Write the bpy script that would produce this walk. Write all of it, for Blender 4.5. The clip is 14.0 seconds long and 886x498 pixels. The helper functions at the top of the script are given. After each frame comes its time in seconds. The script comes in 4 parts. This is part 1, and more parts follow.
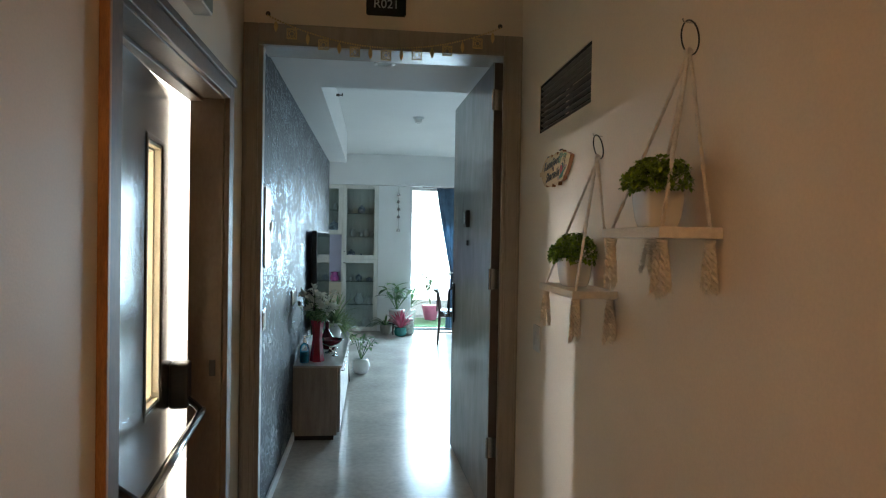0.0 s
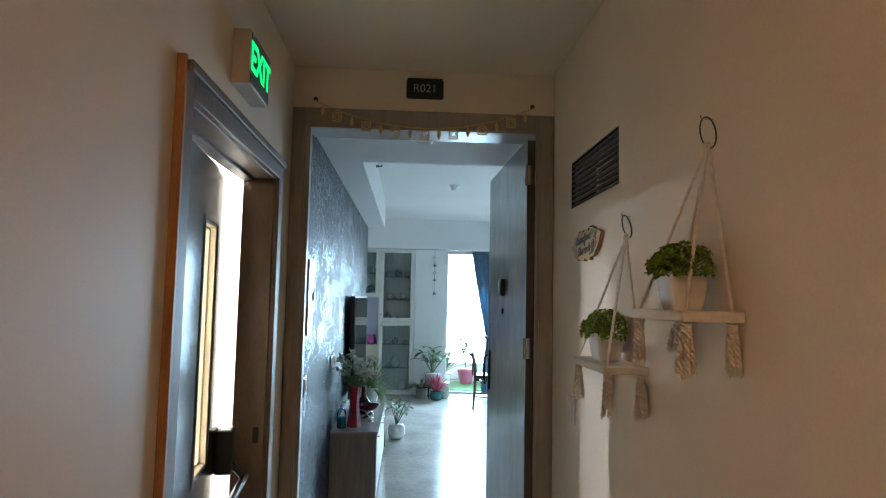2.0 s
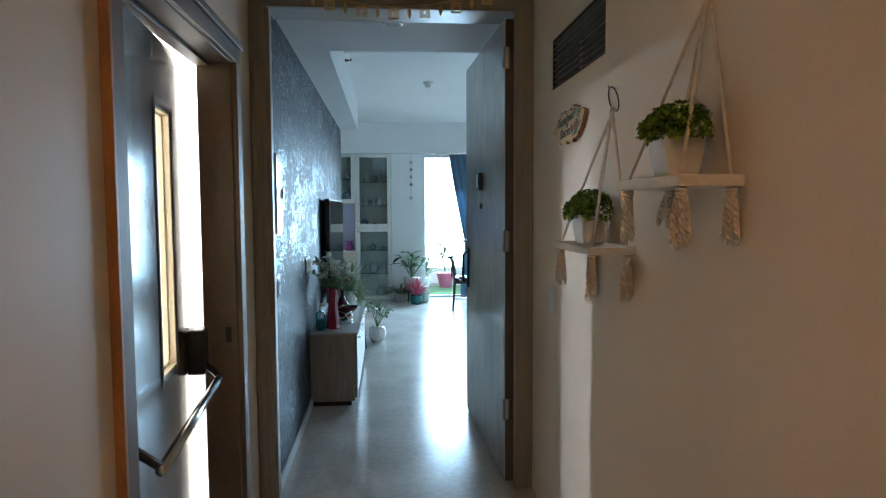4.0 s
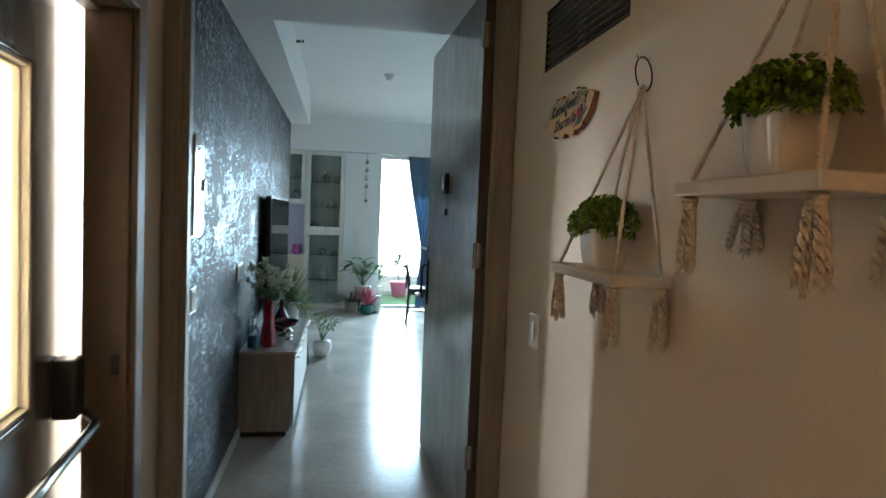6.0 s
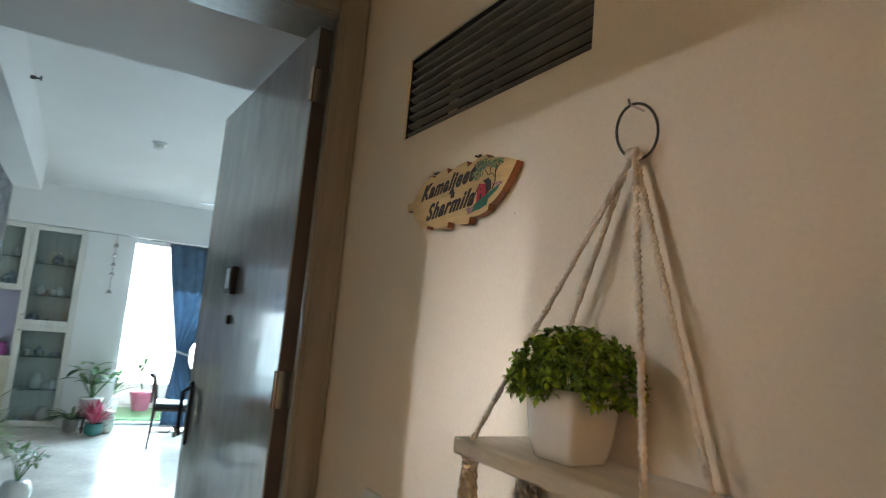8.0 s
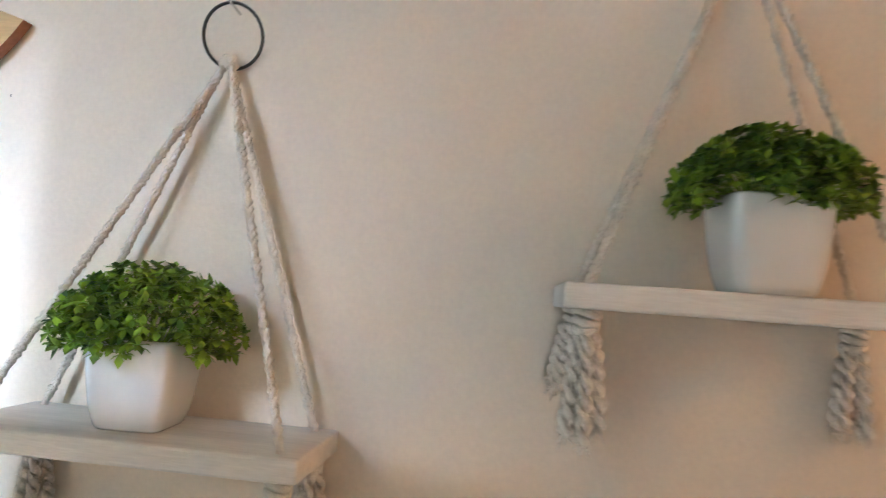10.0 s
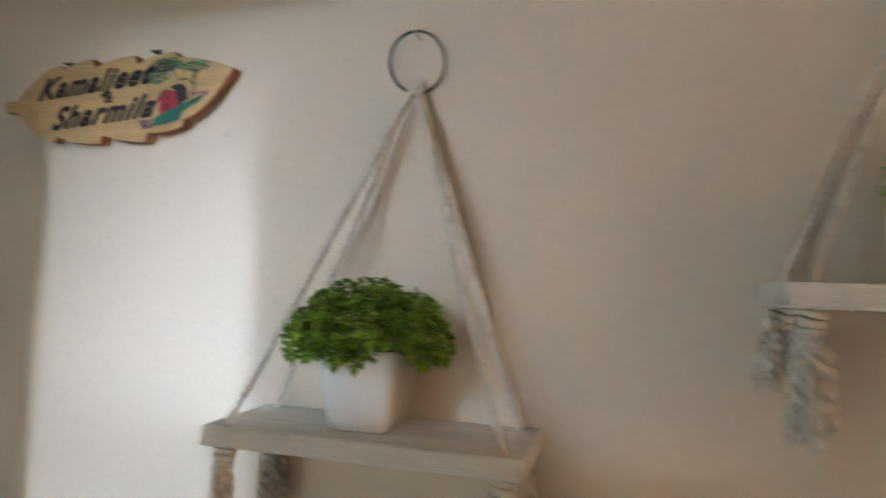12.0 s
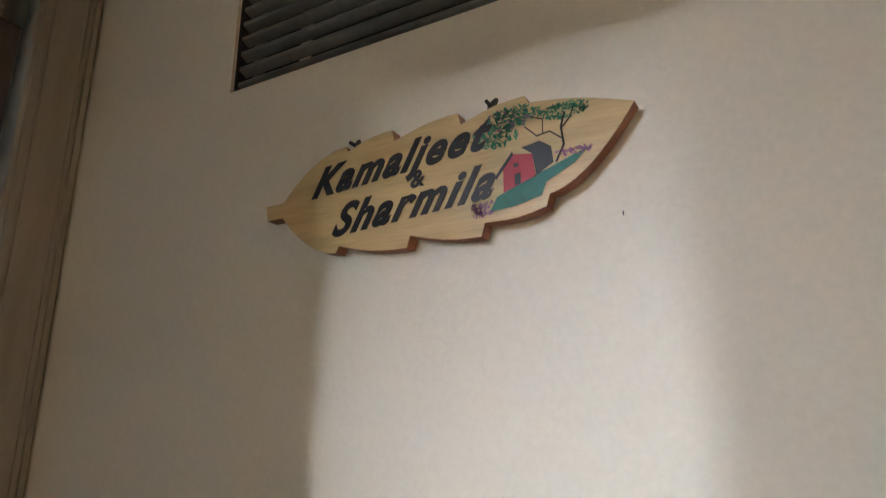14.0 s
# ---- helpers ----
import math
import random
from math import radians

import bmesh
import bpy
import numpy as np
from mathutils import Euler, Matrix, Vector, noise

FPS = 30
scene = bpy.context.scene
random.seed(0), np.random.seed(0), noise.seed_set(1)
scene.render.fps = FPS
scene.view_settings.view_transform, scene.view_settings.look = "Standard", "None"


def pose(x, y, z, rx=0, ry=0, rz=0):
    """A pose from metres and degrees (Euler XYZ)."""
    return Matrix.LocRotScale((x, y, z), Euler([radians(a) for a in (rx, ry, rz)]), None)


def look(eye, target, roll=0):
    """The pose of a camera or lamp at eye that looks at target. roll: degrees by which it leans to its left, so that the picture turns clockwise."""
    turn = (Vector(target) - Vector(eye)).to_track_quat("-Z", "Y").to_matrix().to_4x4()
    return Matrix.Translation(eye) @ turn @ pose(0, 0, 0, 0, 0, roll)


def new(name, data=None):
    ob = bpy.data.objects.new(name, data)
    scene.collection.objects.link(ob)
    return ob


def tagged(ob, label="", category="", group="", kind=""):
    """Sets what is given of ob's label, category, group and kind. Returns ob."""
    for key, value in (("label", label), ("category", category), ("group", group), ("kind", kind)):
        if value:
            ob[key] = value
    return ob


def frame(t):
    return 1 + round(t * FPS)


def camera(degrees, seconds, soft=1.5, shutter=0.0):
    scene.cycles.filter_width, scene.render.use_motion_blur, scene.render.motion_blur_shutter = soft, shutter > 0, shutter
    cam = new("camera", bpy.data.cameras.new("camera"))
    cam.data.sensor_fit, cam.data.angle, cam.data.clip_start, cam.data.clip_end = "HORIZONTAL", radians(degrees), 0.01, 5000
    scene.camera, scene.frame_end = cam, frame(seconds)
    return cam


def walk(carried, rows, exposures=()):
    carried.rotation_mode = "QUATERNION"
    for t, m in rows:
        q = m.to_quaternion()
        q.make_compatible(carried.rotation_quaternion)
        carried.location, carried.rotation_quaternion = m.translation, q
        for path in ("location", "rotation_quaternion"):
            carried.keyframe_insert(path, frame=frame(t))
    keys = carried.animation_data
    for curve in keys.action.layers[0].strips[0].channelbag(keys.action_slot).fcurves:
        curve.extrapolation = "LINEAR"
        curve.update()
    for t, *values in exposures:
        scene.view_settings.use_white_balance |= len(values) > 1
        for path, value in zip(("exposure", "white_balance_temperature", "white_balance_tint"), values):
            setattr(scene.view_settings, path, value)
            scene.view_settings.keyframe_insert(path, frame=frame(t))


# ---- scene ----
cam = camera(70.0, 14.0, soft=1.1, shutter=0.5)
PATH = [
    (0, (0.003, 0.145, 1.513), (0.225, 2.133, 1.482), 1.0),
    (0.5, (-0.005, 0.113, 1.518), (0.216, 2.101, 1.525), 1.5),
    (1, (0.005, 0.101, 1.53), (0.248, 2.086, 1.565), 1.4),
    (1.5, (-0.005, 0.069, 1.561), (0.155, 2.061, 1.636), 0.6),
    (2, (-0.009, 0.032, 1.566), (0.097, 2.023, 1.722), 1.2),
    (2.5, (-0.008, 0.044, 1.55), (0.12, 2.034, 1.695), 0.9),
    (3, (-0.009, 0.086, 1.525), (0.167, 2.078, 1.546), 0.3),
    (3.5, (-0.014, 0.115, 1.492), (0.16, 2.106, 1.429), 0.5),
    (3.7, (-0.004, 0.134, 1.481), (0.162, 2.124, 1.368), 0.0),
    (5.8, (0.038, 0.685, 1.48), (0.309, 2.66, 1.328), 0.8),
    (6, (0.046, 0.761, 1.475), (0.368, 2.732, 1.369), 2.3),
    (6.5, (0.056, 0.921, 1.481), (0.408, 2.889, 1.442), 3.6),
    (7, (0.037, 1.149, 1.492), (0.669, 3.042, 1.625), 5.3),
    (7.5, (0.041, 1.335, 1.494), (0.917, 3.128, 1.622), 5.8),
    (8, (0.082, 1.559, 1.517), (1.057, 3.285, 1.778), 5.2),
    (8.5, (0.113, 1.729, 1.499), (1.338, 3.273, 1.834), 7.3),
    (9, (0.095, 1.851, 1.499), (1.777, 2.865, 1.88), 5.9),
    (9.2, (0.11, 1.876, 1.515), (1.929, 2.658, 1.798), 5.2),
    (10.4, (-0.03, 1.812, 1.523), (1.96, 1.98, 1.70), 3.9),
    (11.3, (-0.048, 1.801, 1.525), (1.929, 2.075, 1.651), 2.7),
    (11.5, (-0.047, 1.811, 1.532), (1.922, 2.139, 1.648), 1.9),
    (12, (-0.035, 1.92, 1.54), (1.876, 2.503, 1.642), 1.6),
    (12.5, (0.033, 2.083, 1.508), (1.848, 2.897, 1.715), 1.5),
    (13, (0.173, 2.242, 1.545), (1.851, 3.285, 1.858), 1.5),
    (13.5, (0.225, 2.321, 1.559), (1.867, 3.384, 1.978), 1.2),
    (14, (0.223, 2.38, 1.575), (1.899, 3.345, 2.084), 0.2),
]
walk(cam, [(t, look(eye, target, roll)) for t, eye, target, roll in PATH],
     [(0, 0.02, 6450, 10), (2, 0.24, 6050, 10), (3, 0.28, 5700, 9), (3.7, 0.12, 5750, 9), (6, -0.1, 6550, 10), (6.5, -0.1, 6550, 10), (7.5, 0.3, 6900, 12), (8.3, 0.53, 6600, 12), (9, 0.97, 5800, 10), (11.3, 1.68, 5200, 9), (11.55, 1.48, 5250, 9), (12, 0.83, 5550, 9), (12.5, 0.70, 5650, 9), (13, 0.82, 5700, 9), (14, 0.67, 5850, 9)])

# ---- world and large lights ----
world = bpy.data.worlds.new("sky")
scene.world = world
world.use_nodes = True
wn = world.node_tree.nodes
sky = wn.new("ShaderNodeTexSky")
sky.sky_type, sky.sun_disc = "NISHITA", False
sky.sun_elevation, sky.sun_rotation = radians(42), radians(35)
wn["Background"].inputs[1].default_value = 0.15
world.node_tree.links.new(sky.outputs[0], wn["Background"].inputs[0])


def area(name, m, w, h, power, colour):
    d = bpy.data.lights.new(name, "AREA")
    d.shape, d.size, d.size_y, d.energy, d.color = "RECTANGLE", w, h, power, colour
    ob = new(name, d)
    ob.matrix_world = m
    return ob


DAY = (0.50, 0.78, 1.0)
# daylight in the openings: the balcony door of the living room and the high window of the stair lobby
area("sky_window_light", look((1.72, 10.69, 1.25), (1.72, 5.0, -2.3)), 2.0, 2.2, 180, DAY).data.spread = math.radians(108)
area("lobby_window_light", look((-3.05, 3.50, 2.72), (0.7, 2.6, 1.0)), 0.56, 0.85, 780, (0.87, 0.93, 1.0))
# warm corridor ceiling panel behind the start of the walk
area("corridor_panel_light", look((-0.53, -0.9, 2.74), (-0.53, -0.9, 0)), 0.18, 0.9, 14.5, (1.0, 0.55, 0.25))

# ---- materials ----


def mat(name, base, rough=0.5, metal=0.0, var=0.12, scale=6.0, fine=90.0, bump=0.05, stretch=(1, 1, 1), coat=0.0, two=None, spec=0.5):
    """A surface with colour and roughness varied at a large and a fine scale, and a fine relief."""
    m = bpy.data.materials.new(name)
    m.use_nodes = True
    n, l = m.node_tree.nodes, m.node_tree.links
    b = n["Principled BSDF"]
    co = n.new("ShaderNodeTexCoord")
    mp = n.new("ShaderNodeMapping")
    mp.inputs["Scale"].default_value = stretch
    l.new(co.outputs["Object"], mp.inputs["Vector"])
    big, small = n.new("ShaderNodeTexNoise"), n.new("ShaderNodeTexNoise")
    big.inputs["Scale"].default_value, big.inputs["Detail"].default_value = scale, 5
    small.inputs["Scale"].default_value, small.inputs["Detail"].default_value = fine, 3
    for t in (big, small):
        l.new(mp.outputs[0], t.inputs["Vector"])
    mx = n.new("ShaderNodeMath")
    mx.operation = "MULTIPLY_ADD"
    l.new(small.outputs["Fac"], mx.inputs[0])
    mx.inputs[1].default_value = 0.35
    sc = n.new("ShaderNodeMath")
    sc.operation = "MULTIPLY"
    l.new(big.outputs["Fac"], sc.inputs[0])
    sc.inputs[1].default_value = 0.65
    l.new(sc.outputs[0], mx.inputs[2])
    ramp = n.new("ShaderNodeValToRGB")
    lo = two or tuple(max(0, c * (1 - 2 * var)) for c in base)
    hi = tuple(min(1, c * (1 + var)) for c in base)
    ramp.color_ramp.elements[0].position, ramp.color_ramp.elements[0].color = 0.33, (*lo, 1)
    ramp.color_ramp.elements[1].position, ramp.color_ramp.elements[1].color = 0.66, (*hi, 1)
    l.new(mx.outputs[0], ramp.inputs[0])
    l.new(ramp.outputs[0], b.inputs["Base Color"])
    rr = n.new("ShaderNodeMapRange")
    rr.inputs["To Min"].default_value, rr.inputs["To Max"].default_value = max(0.02, rough * 0.8), min(1, rough * 1.2)
    l.new(big.outputs["Fac"], rr.inputs["Value"])
    l.new(rr.outputs[0], b.inputs["Roughness"])
    b.inputs["Metallic"].default_value = metal
    b.inputs["Coat Weight"].default_value = coat
    b.inputs["Specular IOR Level"].default_value = spec
    if bump:
        bp = n.new("ShaderNodeBump")
        bp.inputs["Strength"].default_value, bp.inputs["Distance"].default_value = bump, 0.01
        l.new(small.outputs["Fac"], bp.inputs["Height"])
        l.new(bp.outputs[0], b.inputs["Normal"])
    return m


def glow(name, colour, strength):
    m = bpy.data.materials.new(name)
    m.use_nodes = True
    b = m.node_tree.nodes["Principled BSDF"]
    b.inputs["Base Color"].default_value = (*colour, 1)
    b.inputs["Emission Color"].default_value = (*colour, 1)
    b.inputs["Emission Strength"].default_value = strength
    return m


def glass(name, colour=(0.93, 0.97, 0.96), rough=0.0, alpha=None):
    m = bpy.data.materials.new(name)
    m.use_nodes = True
    n, l = m.node_tree.nodes, m.node_tree.links
    n.remove(n["Principled BSDF"])
    fr, tr, gl, mx = n.new("ShaderNodeFresnel"), n.new("ShaderNodeBsdfTransparent"), n.new("ShaderNodeBsdfGlossy"), n.new("ShaderNodeMixShader")
    tr.inputs["Color"].default_value = (*colour, 1)
    gl.inputs["Roughness"].default_value = rough
    l.new(fr.outputs[0], mx.inputs[0])
    l.new(tr.outputs[0], mx.inputs[1])
    l.new(gl.outputs[0], mx.inputs[2])
    l.new(mx.outputs[0], n["Material Output"].inputs[0])
    return m


def textured_wall():
    """Dark trowelled paint with raised silvery flecks that lie in rows."""
    m = bpy.data.materials.new("dark_textured_paint")
    m.use_nodes = True
    n, l = m.node_tree.nodes, m.node_tree.links
    b = n["Principled BSDF"]
    co = n.new("ShaderNodeTexCoord")
    heights = []
    for scale, size, detail in (((1, 85, 18), 1.0, 3), ((1, 38, 62), 1.0, 4), ((1, 2.2, 4.5), 1.0, 4)):
        mp, nz = n.new("ShaderNodeMapping"), n.new("ShaderNodeTexNoise")
        mp.inputs["Scale"].default_value = scale
        nz.inputs["Scale"].default_value, nz.inputs["Detail"].default_value = size, detail
        l.new(co.outputs["Object"], mp.inputs[0])
        l.new(mp.outputs[0], nz.inputs["Vector"])
        heights.append(nz)
    ad = n.new("ShaderNodeMath")
    ad.operation = "ADD"
    l.new(heights[0].outputs["Fac"], ad.inputs[0])
    l.new(heights[1].outputs["Fac"], ad.inputs[1])
    half = n.new("ShaderNodeMath")
    half.operation = "MULTIPLY"
    half.inputs[1].default_value = 0.5
    l.new(ad.outputs[0], half.inputs[0])
    # the broad noise decides where flecks lie thick
    thick = n.new("ShaderNodeMath")
    thick.operation = "MULTIPLY_ADD"
    thick.inputs[1].default_value = 0.38
    l.new(heights[2].outputs["Fac"], thick.inputs[0])
    l.new(half.outputs[0], thick.inputs[2])
    fleck = n.new("ShaderNodeMapRange")
    fleck.inputs["From Min"].default_value, fleck.inputs["From Max"].default_value = 0.728, 0.76
    l.new(thick.outputs[0], fleck.inputs[0])
    ramp = n.new("ShaderNodeValToRGB")
    ramp.color_ramp.elements[0].position, ramp.color_ramp.elements[0].color = 0.0, (0.012, 0.018, 0.026, 1)
    ramp.color_ramp.elements[1].position, ramp.color_ramp.elements[1].color = 1.0, (0.26, 0.33, 0.39, 1)
    l.new(fleck.outputs[0], ramp.inputs[0])
    l.new(ramp.outputs[0], b.inputs["Base Color"])
    rg = n.new("ShaderNodeMapRange")
    rg.inputs["To Min"].default_value, rg.inputs["To Max"].default_value = 0.50, 0.20
    l.new(fleck.outputs[0], rg.inputs[0])
    l.new(rg.outputs[0], b.inputs["Roughness"])
    mt = n.new("ShaderNodeMath")
    mt.operation = "MULTIPLY"
    mt.inputs[1].default_value = 0.75
    l.new(fleck.outputs[0], mt.inputs[0])
    l.new(mt.outputs[0], b.inputs["Metallic"])
    b.inputs["Specular IOR Level"].default_value = 0.16
    mixh = n.new("ShaderNodeMath")
    mixh.operation = "MULTIPLY_ADD"
    mixh.inputs[1].default_value = 0.6
    l.new(fleck.outputs[0], mixh.inputs[0])
    l.new(half.outputs[0], mixh.inputs[2])
    bp = n.new("ShaderNodeBump")
    bp.inputs["Strength"].default_value, bp.inputs["Distance"].default_value = 0.85, 0.006
    l.new(mixh.outputs[0], bp.inputs["Height"])
    l.new(bp.outputs[0], b.inputs["Normal"])
    return m


CREAM = mat("cream_wall_paint", (0.79, 0.69, 0.56), 0.56, var=0.045, scale=1.6, fine=160, bump=0.06)
CORR_CEIL = mat("corridor_ceiling_paint", (0.74, 0.66, 0.54), 0.7, var=0.03, scale=1.2, fine=120, bump=0.03)
WHITE = mat("white_wall_paint", (0.80, 0.80, 0.79), 0.6, var=0.03, scale=1.4, fine=140, bump=0.03)
CEILING = mat("matt_white_ceiling_paint", (0.72, 0.72, 0.71), 0.8, var=0.03, scale=1.2, fine=140, bump=0.03)
MARBLE = mat("polished_beige_marble", (0.60, 0.57, 0.52), 0.20, var=0.14, scale=2.2, fine=26, bump=0.012, coat=0.0)
DARK = textured_wall()
TAUPE = mat("brown_laminate_frame", (0.30, 0.265, 0.22), 0.34, var=0.09, scale=5, fine=60, bump=0.05, stretch=(7, 7, 0.6))
# warm corridor light on the frame's near face, put into the colour
ORANGE = mat("orange_brown_warm_lit_edge", (0.45, 0.22, 0.08), 0.5, var=0.2, scale=5, fine=70, bump=0.06, stretch=(5, 5, 0.8))
LEAF = mat("grey_lacquered_door", (0.46, 0.48, 0.50), 0.12, var=0.1, scale=3, fine=7, bump=0.08, stretch=(2.5, 2.5, 1.0), coat=0.3)
STEELDOOR = mat("dark_brown_painted_steel", (0.105, 0.085, 0.065), 0.2, var=0.14, scale=3, fine=80, bump=0.03, stretch=(1, 1, 0.4), coat=0.2)
BROWNSTEEL = mat("brown_painted_steel", (0.17, 0.12, 0.08), 0.48, var=0.14, scale=3, fine=80, bump=0.03, stretch=(1, 1, 0.4), coat=0.0, spec=0.35)
CREAMBEAD = mat("cream_painted_bead", (0.80, 0.72, 0.57), 0.4, var=0.06, bump=0.03)
BLACK = mat("black_plastic", (0.018, 0.017, 0.016), 0.4, var=0.2, fine=120, bump=0.05)
CHROME = mat("brushed_steel", (0.62, 0.61, 0.59), 0.22, metal=1.0, var=0.08, fine=140, bump=0.02)
ALU = mat("white_aluminium", (0.74, 0.75, 0.75), 0.35, var=0.04, fine=100, bump=0.02)
GREYSLAT = mat("grey_brown_vent_paint", (0.15, 0.13, 0.11), 0.5, var=0.14, scale=9, fine=120, bump=0.06)
# near-black: rusted vent lining, with the shade inside the shaft put into the colour
VOID = mat("vent_rust_and_shade", (0.015, 0.013, 0.011), 0.9, var=0.2)
GLASS = glass("clear_glass")


def frosted(name, colour):
    """Milky fire glass that scatters the light behind it."""
    m = bpy.data.materials.new(name)
    m.use_nodes = True
    n, l = m.node_tree.nodes, m.node_tree.links
    n.remove(n["Principled BSDF"])
    tr, gl, mx = n.new("ShaderNodeBsdfTranslucent"), n.new("ShaderNodeBsdfGlossy"), n.new("ShaderNodeMixShader")
    nz, rp = n.new("ShaderNodeTexNoise"), n.new("ShaderNodeValToRGB")
    nz.inputs["Scale"].default_value = 4.0
    rp.color_ramp.elements[0].color, rp.color_ramp.elements[1].color = (*(0.88 * c for c in colour), 1), (*colour, 1)
    l.new(nz.outputs["Fac"], rp.inputs[0])
    l.new(rp.outputs[0], tr.inputs["Color"])
    gl.inputs["Roughness"].default_value = 0.1
    clear, body = n.new("ShaderNodeBsdfTransparent"), n.new("ShaderNodeMixShader")
    clear.inputs["Color"].default_value = (0.7, 0.68, 0.64, 1)
    body.inputs[0].default_value = 0.03
    l.new(tr.outputs[0], body.inputs[1])
    l.new(clear.outputs[0], body.inputs[2])
    mx.inputs[0].default_value = 0.06
    l.new(body.outputs[0], mx.inputs[1])
    l.new(gl.outputs[0], mx.inputs[2])
    l.new(mx.outputs[0], n["Material Output"].inputs[0])
    return m


TINTED = frosted("frosted_fire_glass", (0.66, 0.61, 0.52))

GREENGLASS = glass("cabinet_glass", (0.88, 0.94, 0.94), 0.02)

# ---- helpers for shapes ----


def bx(bm, lo, hi, bevel=0.0):
    vs = [bm.verts.new((x, y, z)) for z in (lo[2], hi[2]) for y in (lo[1], hi[1]) for x in (lo[0], hi[0])]
    fs = [bm.faces.new([vs[i] for i in f]) for f in ((0, 2, 3, 1), (4, 5, 7, 6), (0, 1, 5, 4), (2, 6, 7, 3), (0, 4, 6, 2), (1, 3, 7, 5))]
    if bevel:
        es = list({e for f in fs for e in f.edges})
        bmesh.ops.bevel(bm, geom=es, offset=bevel, segments=2, profile=0.5, affect="EDGES")
    return bm


def box(lo, hi, bevel=0.0):
    return bx(bmesh.new(), lo, hi, bevel)


def tube(bm, pts, radii, n=8, cap=True):
    """A round tube along points."""
    pts = [Vector(p) for p in pts]
    if not isinstance(radii, (list, tuple)):
        radii = [radii] * len(pts)
    rings = []
    up = None
    for i, p in enumerate(pts):
        d = (pts[min(i + 1, len(pts) - 1)] - pts[max(i - 1, 0)]).normalized()
        if up is None:
            up = Vector((0, 0, 1)) if abs(d.z) < 0.9 else Vector((1, 0, 0))
        a = d.cross(up).normalized()
        up = a.cross(d).normalized()
        rings.append([bm.verts.new(p + radii[i] * (math.cos(2 * math.pi * k / n) * a + math.sin(2 * math.pi * k / n) * up)) for k in range(n)])
    for r, s in zip(rings, rings[1:]):
        for k in range(n):
            bm.faces.new((r[k], r[(k + 1) % n], s[(k + 1) % n], s[k]))
    if cap:
        bm.faces.new(rings[0][::-1])
        bm.faces.new(rings[-1])
    return bm


def lathe(bm, prof, n=20, at=(0, 0, 0)):
    """A turned shape from (radius, height) pairs."""
    rings = [[bm.verts.new((at[0] + r * math.cos(2 * math.pi * k / n), at[1] + r * math.sin(2 * math.pi * k / n), at[2] + z)) for k in range(n)] for r, z in prof]
    for r, s in zip(rings, rings[1:]):
        for k in range(n):
            bm.faces.new((r[k], r[(k + 1) % n], s[(k + 1) % n], s[k]))
    bm.faces.new(rings[0][::-1])
    bm.faces.new(rings[-1])
    return bm


def mesh_of(name, bm, material, smooth=False):
    bmesh.ops.recalc_face_normals(bm, faces=bm.faces)
    me = bpy.data.meshes.new(name)
    bm.to_mesh(me)
    bm.free()
    me.materials.append(material)
    if smooth:
        me.shade_smooth()
    return me


def part(name, bm, material, parent, label="", smooth=False):
    ob = new(name, mesh_of(name, bm, material, smooth))
    ob.parent = parent
    return tagged(ob, label)


def thing(name, at, label, category, group="", turn=0):
    ob = new(name)
    ob.empty_display_size = 0.05
    ob.matrix_basis = pose(*at, 0, 0, turn)
    return tagged(ob, label, category, group)


def setting(name, bm, material, label, smooth=False):
    return tagged(new(name, mesh_of(name, bm, material, smooth)), label, kind="structure")


def lettering(body, size, depth, shear=0.0, bold=0.0, space=1.0):
    """A mesh of letters in the plane of x and y, centred."""
    cu = bpy.data.curves.new("letters", "FONT")
    cu.body, cu.size, cu.extrude, cu.shear, cu.offset = body, size, depth, shear, bold
    cu.align_x, cu.align_y, cu.space_character = "CENTER", "CENTER", space
    ob = new("letters", cu)
    bpy.context.view_layer.update()
    me = bpy.data.meshes.new_from_object(ob.evaluated_get(bpy.context.evaluated_depsgraph_get()))
    bpy.data.objects.remove(ob)
    return me


# ---- the setting ----
# corridor: right wall with the vent opening, left wall with the exit doorway, end wall with the flat's doorway
XR, XL, YE = 0.765, -0.65, 3.405
CZ, ROOMZ, SZ = 2.80, 2.86, 2.485
VY0, VY1, VZ0, VZ1 = 2.326, 3.035, 2.008, 2.232
bm = bmesh.new()
bx(bm, (XR, -3.6, 0), (XR + 0.2, VY0, CZ))
bx(bm, (XR, VY1, 0), (XR + 0.2, YE + 0.2, CZ))
bx(bm, (XR, VY0, 0), (XR + 0.2, VY1, VZ0))
bx(bm, (XR, VY0, VZ1), (XR + 0.2, VY1, CZ))
setting("wall_east", bm, CREAM, "cream painted corridor wall with a vent opening")
EY0, EY1, EZ = 1.80, 3.05, 2.15
bm = bmesh.new()
bx(bm, (XL - 0.2, -3.6, 0), (XL, EY0, CZ))
bx(bm, (XL - 0.145, EY1, 0), (XL, YE + 0.06, CZ))
bx(bm, (XL - 0.2, EY0, EZ), (XL, EY1, CZ))
setting("wall_west", bm, CREAM, "cream painted corridor wall with the exit doorway")
OX0, OX1, OZ = -0.615, 0.72, 2.505
bm = bmesh.new()
bx(bm, (XL, YE, 0), (OX0, YE + 0.06, CZ))
bx(bm, (OX1, YE, 0), (XR, YE + 0.2, CZ))
bx(bm, (XL, YE + 0.06, OZ + 0.005), (OX0, YE + 0.2, CZ))
bx(bm, (OX0, YE, OZ), (OX1, YE + 0.2, CZ))
setting("wall_north", bm, CREAM, "cream end wall above the flat's doorway")
